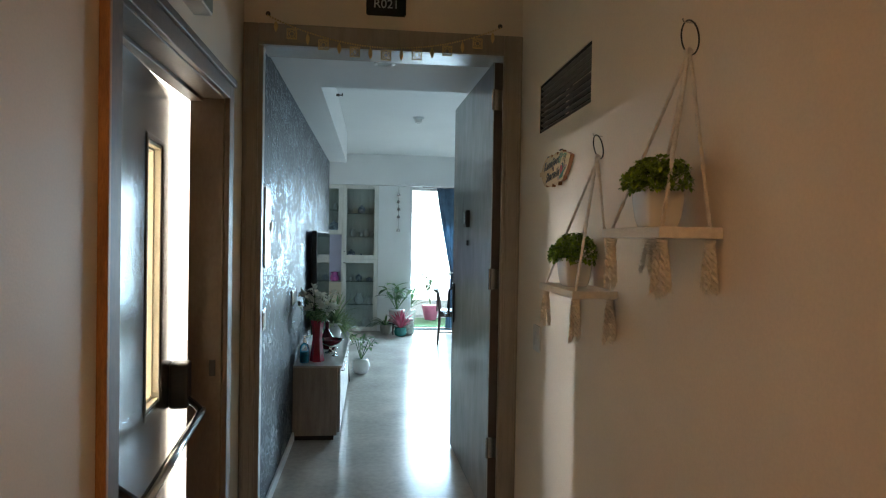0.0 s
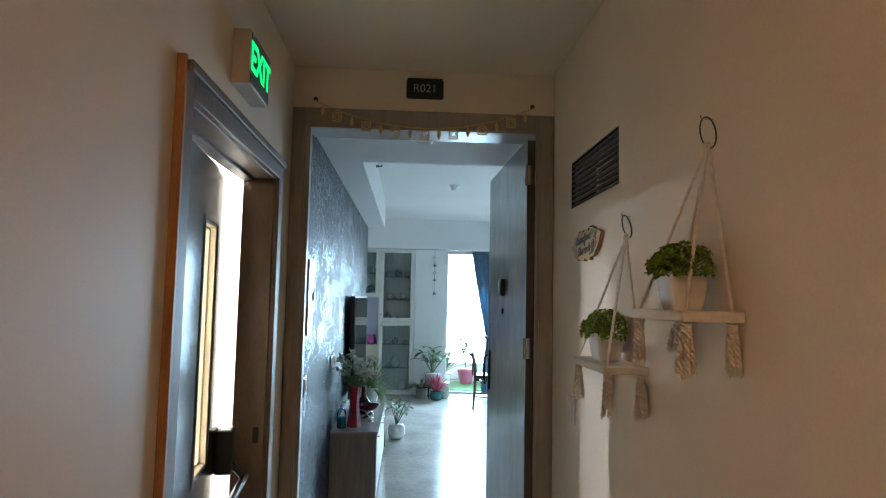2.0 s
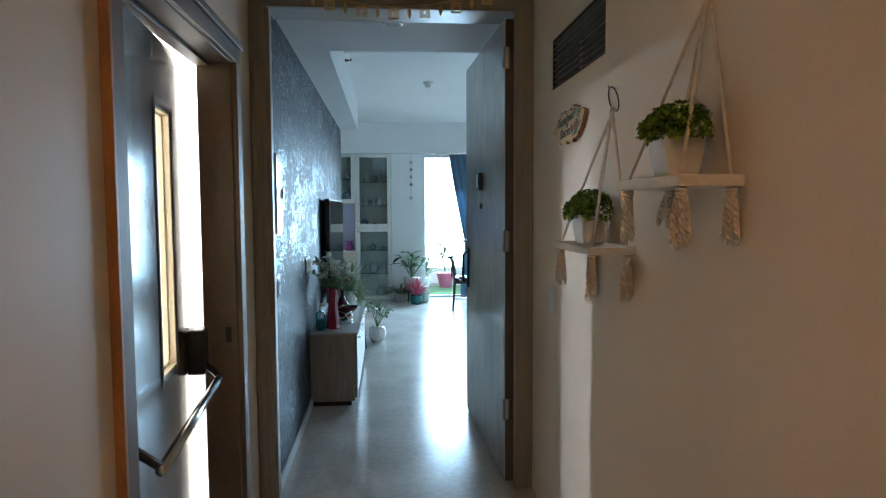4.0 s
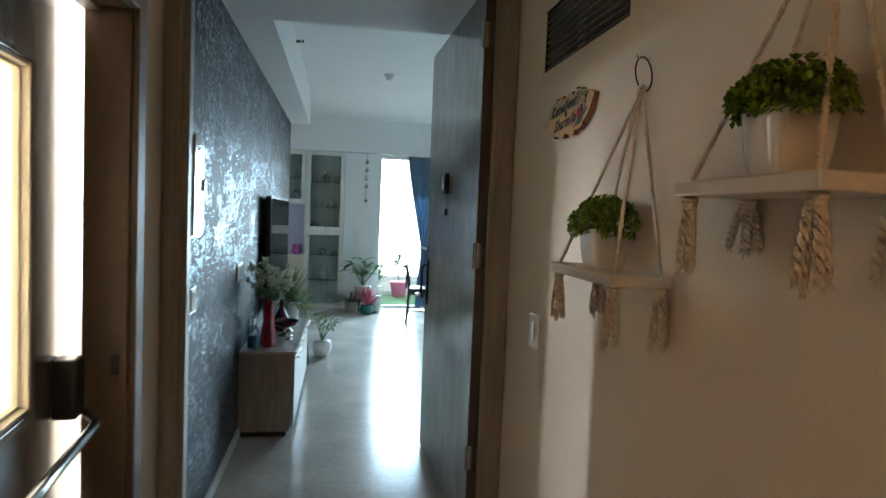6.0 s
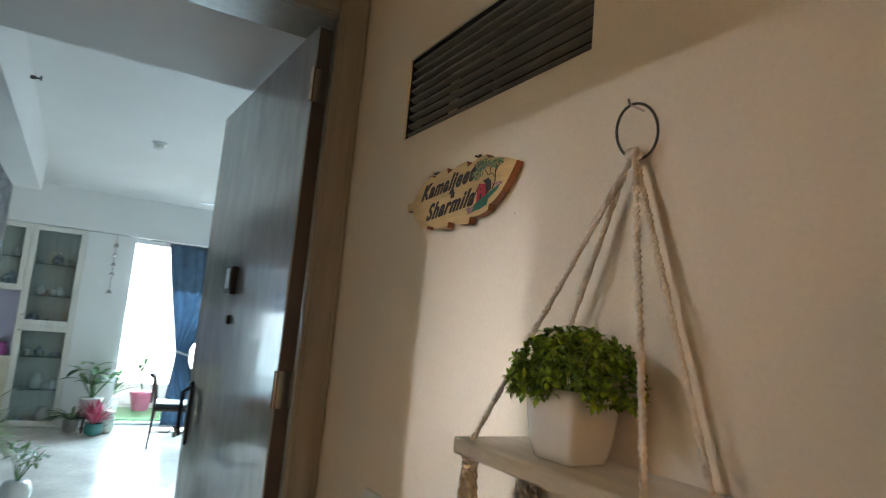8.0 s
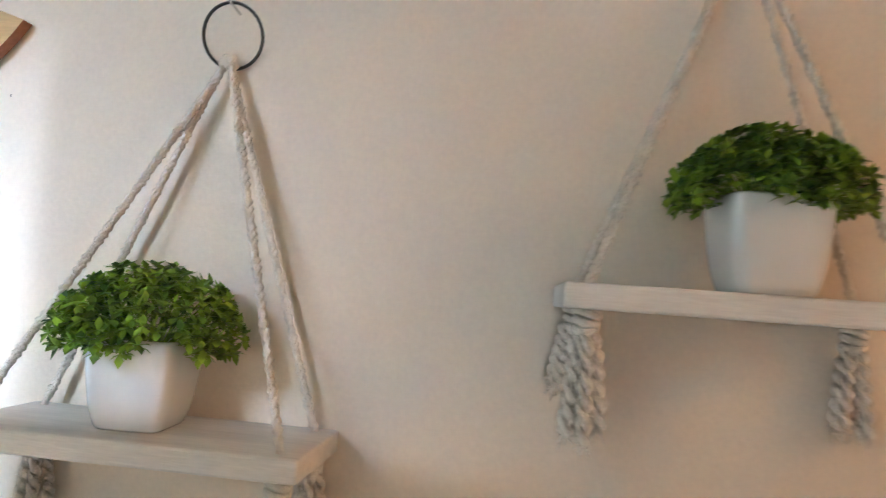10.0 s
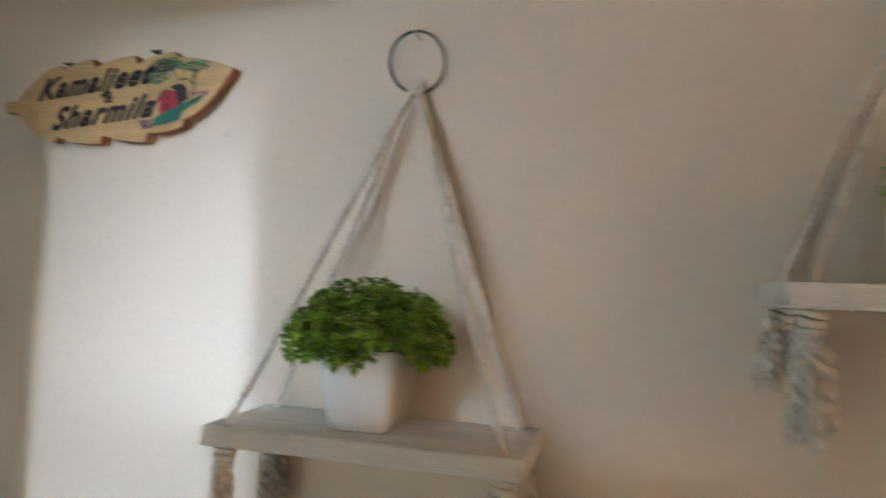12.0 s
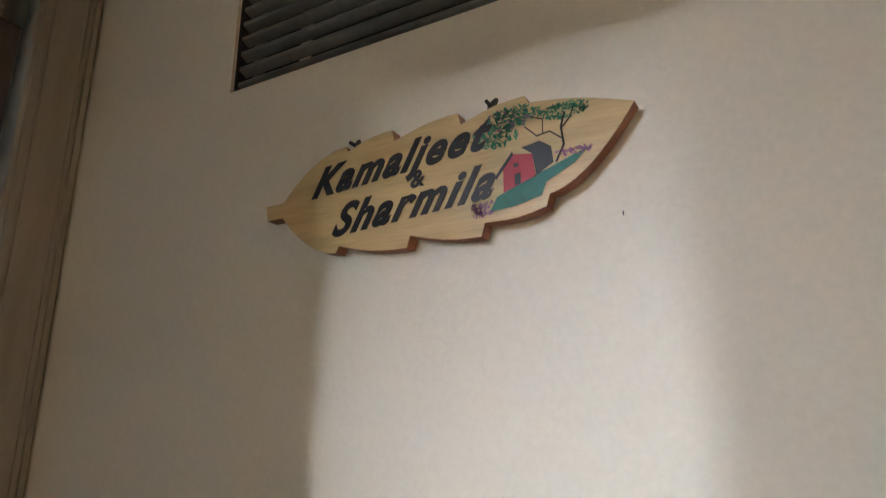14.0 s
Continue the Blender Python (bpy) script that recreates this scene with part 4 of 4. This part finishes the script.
bm = lathe(bmesh.new(), [(0.022, 0), (0.022, 0.005), (0.006, 0.012), (0.006, 0.03), (0.02, 0.042), (0.026, 0.055), (0.018, 0.07), (0.006, 0.08)], 14)
tube(bm, [(0, 0.01, 0.06), (0, 0.045, 0.075), (0, 0.075, 0.07)], [0.014, 0.008, 0.002], 8)
tube(bm, [(0, -0.012, 0.068), (0, -0.02, 0.09), (0, -0.036, 0.092)], [0.009, 0.009, 0.002], 8)
part("figure", bm, CHROME, bd, "", True)


def spider_plant(at, label, n, reach, material, pot_mat, pot_prof, seed, width=0.02, lo=0.2, hi=1.4, droop=1.3):
    """A pot with a tuft of arching strap leaves."""
    r = random.Random(seed)
    p = thing("potted_plant", at, label, "potted plant")
    part("pot", lathe(bmesh.new(), pot_prof, 22), pot_mat, p, "", True)
    top = pot_prof[-1][1]
    part("soil", lathe(bmesh.new(), [(pot_prof[-1][0] * 0.96, top - 0.02), (pot_prof[-1][0] * 0.96, top - 0.012)], 16), SOIL, p)
    v, f = [], []
    for k in range(n):
        az, el = r.uniform(0, 6.283), r.uniform(lo, hi)
        blade(v, f, (0.012 * math.cos(az), 0.012 * math.sin(az), top - 0.012), way_of(az, el), reach * r.uniform(0.6, 1.05), width * r.uniform(0.7, 1.2), droop, 0.3, 6)
    leaves("leaves", v, f, material, p)
    return p


def stalk_plant(at, label, stalks, material, pot_mat, pot_prof, seed, height, leaf, width, per=7, spread=0.5):
    """A pot with bare stalks that carry leaves near their ends."""
    r = random.Random(seed)
    p = thing("potted_plant", at, label, "potted plant")
    part("pot", lathe(bmesh.new(), pot_prof, 22), pot_mat, p, "", True)
    top = pot_prof[-1][1]
    part("soil", lathe(bmesh.new(), [(pot_prof[-1][0] * 0.96, top - 0.02), (pot_prof[-1][0] * 0.96, top - 0.012)], 16), SOIL, p)
    v, f = [], []
    bm = bmesh.new()
    for k in range(stalks):
        az, el = r.uniform(0, 6.283), 1.57 - r.uniform(0.0, spread)
        ln = height * r.uniform(0.6, 1.05)
        pts = [Vector((0, 0, top - 0.015)) + way_of(az, el) * ln * s + Vector((0, 0, -0.12 * ln * s * s)) for s in (0, 0.35, 0.7, 1)]
        tube(bm, pts, [0.005, 0.0042, 0.0036, 0.002], 6)
        for j in range(per):
            s = r.uniform(0.55, 1.0)
            base = Vector((0, 0, top - 0.015)) + way_of(az, el) * ln * s + Vector((0, 0, -0.12 * ln * s * s))
            blade(v, f, base, way_of(r.uniform(0, 6.283), r.uniform(-0.1, 0.9)), leaf * r.uniform(0.7, 1.1), width * r.uniform(0.7, 1.1), 0.7, 0.25, 4)
    part("stalks", bm, PLANTLEAF, p)
    leaves("leaves", v, f, material, p)
    return p


ROUND = [(0.05, 0), (0.07, 0.01), (0.098, 0.06), (0.10, 0.10), (0.085, 0.15), (0.075, 0.162)]
TALL = [(0.05, 0), (0.055, 0.006), (0.075, 0.13), (0.082, 0.14), (0.08, 0.15)]
spider_plant((-0.34, 6.12, 0.562), "bushy spider plant in a white ribbed pot", 110, 0.34, PALELEAF, PORCELAIN, TALL, 41, 0.018, 0.3, 1.5, 1.4)
spider_plant((-0.31, 6.80, 0.36), "pale trailing plant on a black wire stand", 80, 0.30, PALELEAF, PORCELAIN, TALL, 43, 0.022, 0.2, 1.45, 1.5)
st = thing("plant_stand", (-0.31, 6.80, 0), "black wire plant stand", "plant stand")
for k in range(3):
    a = radians(120 * k + 20)
    part("leg", tube(bmesh.new(), [(0.10 * math.cos(a), 0.10 * math.sin(a), 0), (0.075 * math.cos(a), 0.075 * math.sin(a), 0.36)], 0.005), IRON, st)
part("ring", tube(bmesh.new(), [(0.085 * math.cos(t), 0.085 * math.sin(t), 0.352) for t in np.linspace(0, 6.283, 25)], 0.005, 6, False), IRON, st)
part("tray", lathe(bmesh.new(), [(0.08, 0.350), (0.08, 0.358)], 20), IRON, st)
stalk_plant((-0.105, 7.24, 0), "leafy plant in a round white pot on the floor", 7, PLANTLEAF, PORCELAIN, ROUND, 47, 0.36, 0.11, 0.035, 7, 0.6)

# plants beside the sliding door
stalk_plant((0.40, 10.17, 0.18), "tall broad-leaved lily in a white pot", 16, PLANTLEAF, PORCELAIN, [(0.09, 0), (0.10, 0.01), (0.12, 0.19), (0.13, 0.20), (0.125, 0.21)], 51, 0.50, 0.24, 0.085, 2, 0.7)
lt = thing("plant_stool", (0.40, 10.17, 0), "low dark plant stool", "stool")
part("seat", lathe(bmesh.new(), [(0.13, 0.16), (0.13, 0.18)], 20), DARKWOOD, lt)
for k in range(3):
    a = radians(120 * k)
    part("leg", tube(bmesh.new(), [(0.11 * math.cos(a), 0.11 * math.sin(a), 0), (0.10 * math.cos(a), 0.10 * math.sin(a), 0.16)], 0.012), DARKWOOD, lt)
spider_plant((0.456, 9.95, 0), "pink-leaved plant in a teal pot", 44, 0.35, REDLEAF, TEALPOT, [(0.06, 0), (0.09, 0.02), (0.10, 0.08), (0.085, 0.12), (0.09, 0.13)], 53, 0.05, 0.7, 1.5, 0.7)
spider_plant((0.23, 10.16, 0), "dark strap-leaved plant in a grey pot", 26, 0.42, PLANTLEAF, WOODGREY, [(0.06, 0), (0.08, 0.02), (0.09, 0.12), (0.085, 0.14)], 57, 0.035, 0.4, 1.2, 1.3)
gp = thing("ceramic_jar", (0.59, 10.12, 0), "pale patterned ceramic jar on the floor", "jar")
part("body", lathe(bmesh.new(), [(0.06, 0), (0.085, 0.03), (0.09, 0.15), (0.07, 0.22), (0.075, 0.25)], 20), mat("pale_green_crackle", (0.50, 0.58, 0.50), 0.25, var=0.25, scale=25), gp, "", True)

# ---- display cabinet ----
dc = thing("display_cabinet", (-0.48, 10.45, 0), "white limed-wood display cabinet with glass doors and crockery", "cabinet")
bm = bmesh.new()
bx(bm, (-0.70, 0.23, 0), (0.575, 0.24, 2.365))
for x in (-0.70, -0.012, 0.555):
    bx(bm, (x, 0.02, 0), (x + 0.02, 0.23, 2.365))
for x0, x1, zs in ((-0.68, -0.012, (0.0, 0.78, 1.56, 2.345)), (0.008, 0.555, (0.0, 1.16, 2.345))):
    for z in zs:
        bx(bm, (x0, 0.02, z), (x1, 0.23, z + 0.02))
part("carcass", bm, LIME, dc)
part("niche_lining", box((-0.68, 0.222, 0.80), (-0.012, 0.229, 1.56)), NICHE, dc, "lilac niche back")


def glazed(x0, x1, z0, z1, knob):
    b = bmesh.new()
    s = 0.062
    bx(b, (x0, 0.0, z0), (x0 + s, 0.02, z1), 0.003)
    bx(b, (x1 - s, 0.0, z0), (x1, 0.02, z1), 0.003)
    bx(b, (x0 + s, 0.0, z0), (x1 - s, 0.02, z0 + s), 0.003)
    bx(b, (x0 + s, 0.0, z1 - s), (x1 - s, 0.02, z1), 0.003)
    d = part("glazed_door", b, LIME, dc)
    g = part("pane", box((x0 + s, 0.008, z0 + s), (x1 - s, 0.012, z1 - s)), GREENGLASS, d)
    g.visible_shadow = False
    part("knob", lathe(bmesh.new(), [(0.006, 0), (0.012, 0.008), (0.010, 0.016)], 10, (x0 + 0.03, -0.008, knob)), CHROME, d)


glazed(0.005, 0.57, 1.172, 2.36, 1.28)
glazed(0.005, 0.57, 0.01, 1.168, 1.10)
glazed(-0.69, -0.005, 1.57, 2.36, 1.66)
part("lower_door", box((-0.69, 0.0, 0.01), (-0.005, 0.02, 0.785), 0.003), mat("beige_panel", (0.62, 0.55, 0.42), 0.4, var=0.05), dc, "beige lower door")
for z, x0, x1 in ((1.52, 0.03, 0.55), (1.90, 0.03, 0.55), (0.42, 0.03, 0.55), (0.80, 0.03, 0.55), (1.95, -0.66, -0.02)):
    part("shelf", box((x0, 0.03, z), (x1, 0.22, z + 0.008)), GREENGLASS, dc, "glass shelf")
CROCK = mat("blue_white_porcelain", (0.55, 0.58, 0.62), 0.2, var=0.35, scale=30, two=(0.10, 0.14, 0.26))


def crock(x, z, kind, s=1.0):
    c = thing({"tureen": "tureen", "cup": "cup", "jug": "teapot", "plates": "plate_stack", "glass": "drinking_glass"}[kind], (-0.48 + x, 10.58, z),
              {"tureen": "lidded patterned porcelain tureen", "cup": "small pale porcelain cup", "jug": "white porcelain teapot on a glass shelf", "plates": "stack of patterned porcelain plates", "glass": "upright clear drinking glass"}[kind], "crockery", "crockery in the display cabinet")
    prof = {"tureen": [(0.03, 0), (0.055, 0.02), (0.06, 0.06), (0.062, 0.07), (0.04, 0.10), (0.012, 0.115), (0.012, 0.13)],
            "cup": [(0.02, 0), (0.03, 0.02), (0.038, 0.07), (0.034, 0.07), (0.025, 0.02)],
            "jug": [(0.03, 0), (0.05, 0.03), (0.05, 0.07), (0.028, 0.10), (0.03, 0.12)],
            "plates": [(0.05, 0), (0.08, 0.012), (0.08, 0.02), (0.055, 0.025), (0.075, 0.045), (0.02, 0.06), (0.012, 0.08)],
            "glass": [(0.022, 0), (0.022, 0.004), (0.028, 0.10), (0.026, 0.10), (0.02, 0.008)]}[kind]
    b = lathe(bmesh.new(), [(r * s, q * s) for r, q in prof], 16)
    if kind == "jug":
        tube(b, [(0.045 * s, 0, 0.04 * s), (0.08 * s, 0, 0.07 * s), (0.09 * s, 0, 0.095 * s)], 0.007 * s, 6)
        tube(b, [(-0.045 * s, 0, 0.08 * s), (-0.075 * s, 0, 0.075 * s), (-0.07 * s, 0, 0.04 * s), (-0.045 * s, 0, 0.03 * s)], 0.005 * s, 6)
    part("body", b, CROCK if kind in ("tureen", "plates") else PORCELAIN, c, "", True)


for x, z, kind, s in ((0.12, 1.908, "cup", 1.0), (0.30, 1.908, "tureen", 1.05), (0.46, 1.908, "cup", 1.2), (0.17, 1.528, "jug", 1.0), (0.30, 1.528, "cup", 1.1), (0.38, 1.528, "jug", 1.1), (0.48, 1.528, "cup", 0.9),
                      (0.14, 1.181, "tureen", 1.1), (0.30, 1.181, "plates", 0.9), (0.14, 0.808, "cup", 1), (0.27, 0.808, "tureen", 0.9), (0.44, 0.808, "plates", 0.8),
                      (0.28, 0.428, "jug", 1.5), (0.46, 0.428, "glass", 1.2), (0.16, 0.021, "plates", 1.0), (0.40, 0.021, "jug", 1.6), (-0.12, 1.959, "jug", 0.9), (-0.14, 1.581, "tureen", 1.6), (-0.40, 1.581, "cup", 1.2)):
    crock(x, z, kind, s)
fr = thing("pink_ornament", (-0.60, 10.57, 0.801), "small pink and purple ornament in the niche", "ornament")
part("body", lathe(bmesh.new(), [(0.05, 0), (0.075, 0.03), (0.07, 0.08), (0.05, 0.12), (0.065, 0.15)], 14), mat("pink_purple_glaze", (0.50, 0.10, 0.30), 0.3, var=0.4, scale=30, two=(0.15, 0.05, 0.25)), fr, "", True)

# chime string on the white pier
ch = thing("hanging_chime", (0.415, 10.435, 2.355), "string of small silver bells on the white pier", "wind chime")
part("string", tube(bmesh.new(), [(0, 0, 0), (0, 0, -0.72)], 0.002, 5), IRON, ch)
for z in (-0.12, -0.24, -0.36, -0.48, -0.70):
    part("bell", lathe(bmesh.new(), [(0.030, z - 0.03), (0.026, z - 0.005), (0.010, z + 0.015), (0.003, z + 0.025)], 12), CHROME, ch, "", True)

# ---- sliding door, curtain and balcony ----
WX0, WX1, WY = 0.60, 2.90, 10.63
bm = bmesh.new()
bx(bm, (WX0, WY, 0), (WX0 + 0.05, WY + 0.10, 2.37), 0.003)
bx(bm, (WX1 - 0.05, WY, 0), (WX1, WY + 0.10, 2.37), 0.003)
bx(bm, (WX0 + 0.05, WY, 2.31), (WX1 - 0.05, WY + 0.10, 2.37), 0.003)
bx(bm, (WX0 + 0.05, WY, 0), (WX1 - 0.05, WY + 0.10, 0.03), 0.003)
bx(bm, (1.70, WY + 0.02, 0.03), (1.76, WY + 0.08, 2.31), 0.003)
win = setting("window_1", bm, ALU, "white aluminium sliding balcony door")
pn = part("pane", box((WX0 + 0.05, WY + 0.045, 0.03), (1.70, WY + 0.053, 2.31)), GLASS, win)
pn.visible_shadow = False
pn = part("pane", box((1.76, WY + 0.055, 0.03), (WX1 - 0.05, WY + 0.063, 2.31)), GLASS, win)
pn.visible_shadow = False

cu = thing("curtain", (1.30, 10.39, 0), "slate blue curtain tied back beside the balcony door", "curtain")
bm = bmesh.new()
rows_, cols = 40, 60
grid = []
for i in range(rows_ + 1):
    z = 2.34 - 2.31 * i / rows_
    g = math.exp(-((z - 0.95) / 0.42) ** 2) if z > 0.95 else math.exp(-((z - 0.95) / 0.55) ** 2)
    left = -0.27 + 0.245 * min(1, (2.34 - z) / 1.39) ** 1.15 if z > 0.95 else -0.10 + 0.075 * g
    right = 0.62 - 0.48 * g
    row = []
    for j in range(cols + 1):
        f = j / cols
        row.append(bm.verts.new((left + (right - left) * f, (0.035 + 0.01 * g) * math.sin(f * 44 + 0.6 * math.sin(z * 3)) * (0.6 + 0.4 * math.sin(z * 2 + j)), z)))
    grid.append(row)
for i in range(rows_):
    for j in range(cols):
        bm.faces.new((grid[i][j], grid[i][j + 1], grid[i + 1][j + 1], grid[i + 1][j]))
bmesh.ops.solidify(bm, geom=list(bm.faces), thickness=0.003)
part("fabric", bm, CURTAIN, cu, "", True)
part("tieback", tube(bmesh.new(), [(0.055 + 0.10 * math.cos(t), 0.055 * math.sin(t), 0.95 + 0.02 * math.sin(t * 2)) for t in np.linspace(0, 6.283, 25)], 0.013, 6, False), LIME, cu, "pale tie-back cord", True)
part("rod", tube(bmesh.new(), [(-0.5, 0.0, 2.35), (1.4, 0.0, 2.35)], 0.010), CHROME, cu)

setting("balcony_floor", box((0.0, 10.77, -0.12), (3.6, 12.79, -0.004)), mat("grey_balcony_tile", (0.45, 0.44, 0.42), 0.5, var=0.12), "grey tiled balcony floor")
tf = thing("turf_mat", (1.2, 11.54, -0.004), "green artificial turf mat on the balcony", "mat")
part("pile", box((-0.7, -0.55, 0), (0.7, 0.55, 0.02), 0.004), TURF, tf)
setting("balcony_parapet", box((0.0, 12.59, -0.004), (3.6, 12.74, 0.30), 0.01), WHITE, "low white balcony parapet")
stalk_plant((1.09, 11.81, 0.016), "small tree-like plant in a pink pot on the balcony", 5, PLANTLEAF, PINKPOT, [(0.10, 0), (0.11, 0.01), (0.16, 0.24), (0.17, 0.26), (0.16, 0.27)], 61, 0.85, 0.22, 0.05, 9, 0.25)
spider_plant((0.66, 11.54, 0.016), "green strap-leaved plant in a white balcony pot", 45, 0.55, PLANTLEAF, PORCELAIN, [(0.10, 0), (0.12, 0.01), (0.14, 0.2), (0.15, 0.22)], 67, 0.04, 0.7, 1.45, 0.9)
setting("backdrop", box((-90, 75, -60), (110, 75.2, 70)), glow("hazy_bright_sky", (0.95, 0.98, 1.0), 7.0), "hazy white distance beyond the balcony")

# ---- chair by the door, ceiling things ----
chair = thing("dining_chair", (1.19, 9.30, 0), "dark walnut dining chair with a black seat", "chair", turn=-8)
for x, y, h0 in ((-0.19, -0.19, 0.44), (-0.19, 0.19, 0.44)):
    part("leg", tube(bmesh.new(), [(x - 0.03, y, 0), (x - 0.01, y, 0.25), (x, y, h0), (x - 0.015, y, 0.60), (x - 0.05, y, 0.78)], [0.013, 0.016, 0.018, 0.015, 0.013], 8), DARKWOOD, chair)
for x, y in ((0.19, -0.19), (0.19, 0.19)):
    part("leg", tube(bmesh.new(), [(x + 0.01, y, 0), (x, y, 0.44)], [0.012, 0.017], 8), DARKWOOD, chair)
part("seat_frame", box((-0.205, -0.205, 0.40), (0.205, 0.205, 0.44), 0.006), DARKWOOD, chair)
part("seat", box((-0.20, -0.20, 0.44), (0.205, 0.20, 0.485), 0.018), CUSHION, chair, "black padded seat")
bm = bmesh.new()
tube(bm, [(-0.24, -0.20, 0.765), (-0.275, -0.08, 0.775), (-0.275, 0.08, 0.775), (-0.24, 0.20, 0.765)], 0.020, 8)
part("backrest", bm, DARKWOOD, chair, "", True)
part("splat", box((-0.245, -0.045, 0.46), (-0.225, 0.045, 0.76), 0.005), DARKWOOD, chair)
for y in (-0.19, 0.19):
    part("stretcher", tube(bmesh.new(), [(-0.20, y, 0.18), (0.19, y, 0.18)], 0.009), DARKWOOD, chair)

sm = thing("smoke_detector", (0.49, 7.20, ROOMZ), "small white ceiling smoke detector", "smoke detector")
part("base", lathe(bmesh.new(), [(0.055, -0.018), (0.06, -0.012), (0.06, 0.0)], 20), ALU, sm)
part("sensor", lathe(bmesh.new(), [(0.02, -0.06), (0.036, -0.052), (0.04, -0.03), (0.045, -0.018)], 20), PORCELAIN, sm, "", True)
sp = thing("sprinkler", (-0.343, 5.96, 2.80), "small brass sidewall sprinkler head", "sprinkler")
bm = bmesh.new()
tube(bm, [(0, 0, 0), (0.03, 0, 0)], 0.012)
tube(bm, [(0.03, 0, 0), (0.055, 0, 0)], 0.006)
bx(bm, (0.05, -0.018, -0.006), (0.06, 0.018, 0.014))
part("head", bm, IRON, sp)
dl = thing("downlight", (0.054, 3.69, SZ), "round recessed downlight, switched off", "downlight")
part("rim", lathe(bmesh.new(), [(0.058, 0.0), (0.060, -0.006), (0.046, -0.010), (0.041, -0.004)], 28), ALU, dl, "", True)
part("lens", lathe(bmesh.new(), [(0.040, -0.006), (0.040, -0.003)], 24), PORCELAIN, dl)
fan = thing("ceiling_fan", (1.60, 8.05, 0), "white ceiling fan at rest", "fan")
part("rod", tube(bmesh.new(), [(0, 0, 2.60), (0, 0, ROOMZ)], 0.012), ALU, fan)
part("motor", lathe(bmesh.new(), [(0.05, 2.53), (0.10, 2.55), (0.11, 2.60), (0.06, 2.63)], 20), ALU, fan, "", True)
for k in range(3):
    a = radians(163 + 120 * k)
    bm = box((0.10, -0.065, 2.578), (0.60, 0.065, 2.586), 0.003)
    bm.transform(Matrix.Rotation(a, 4, "Z"))
    part("blade", bm, ALU, fan)

bm = bmesh.new()
for lo, hi in (((-2.35, 0.70), (-2.30, 1.75)), ((-1.20, 0.70), (-1.15, 1.75)), ((-2.30, 0.70), (-1.20, 0.75)), ((-2.30, 1.70), (-1.20, 1.75))):
    bx(bm, (lo[0], 10.695, lo[1]), (hi[0], 10.765, hi[1]), 0.003)
w2 = setting("window_2", bm, ALU, "white framed window beside the display cabinet")
pn = part("pane", box((-2.30, 10.725, 0.75), (-1.20, 10.733, 1.70)), GLASS, w2)
pn.visible_shadow = False

nl = thing("nail", (XR, 2.508, 1.749), "tiny bare nail in the wall", "nail")
part("head", lathe(bmesh.new(), [(0.0003, -0.002), (0.0006, -0.0015), (0.0006, 0.002)], 8), IRON, nl)
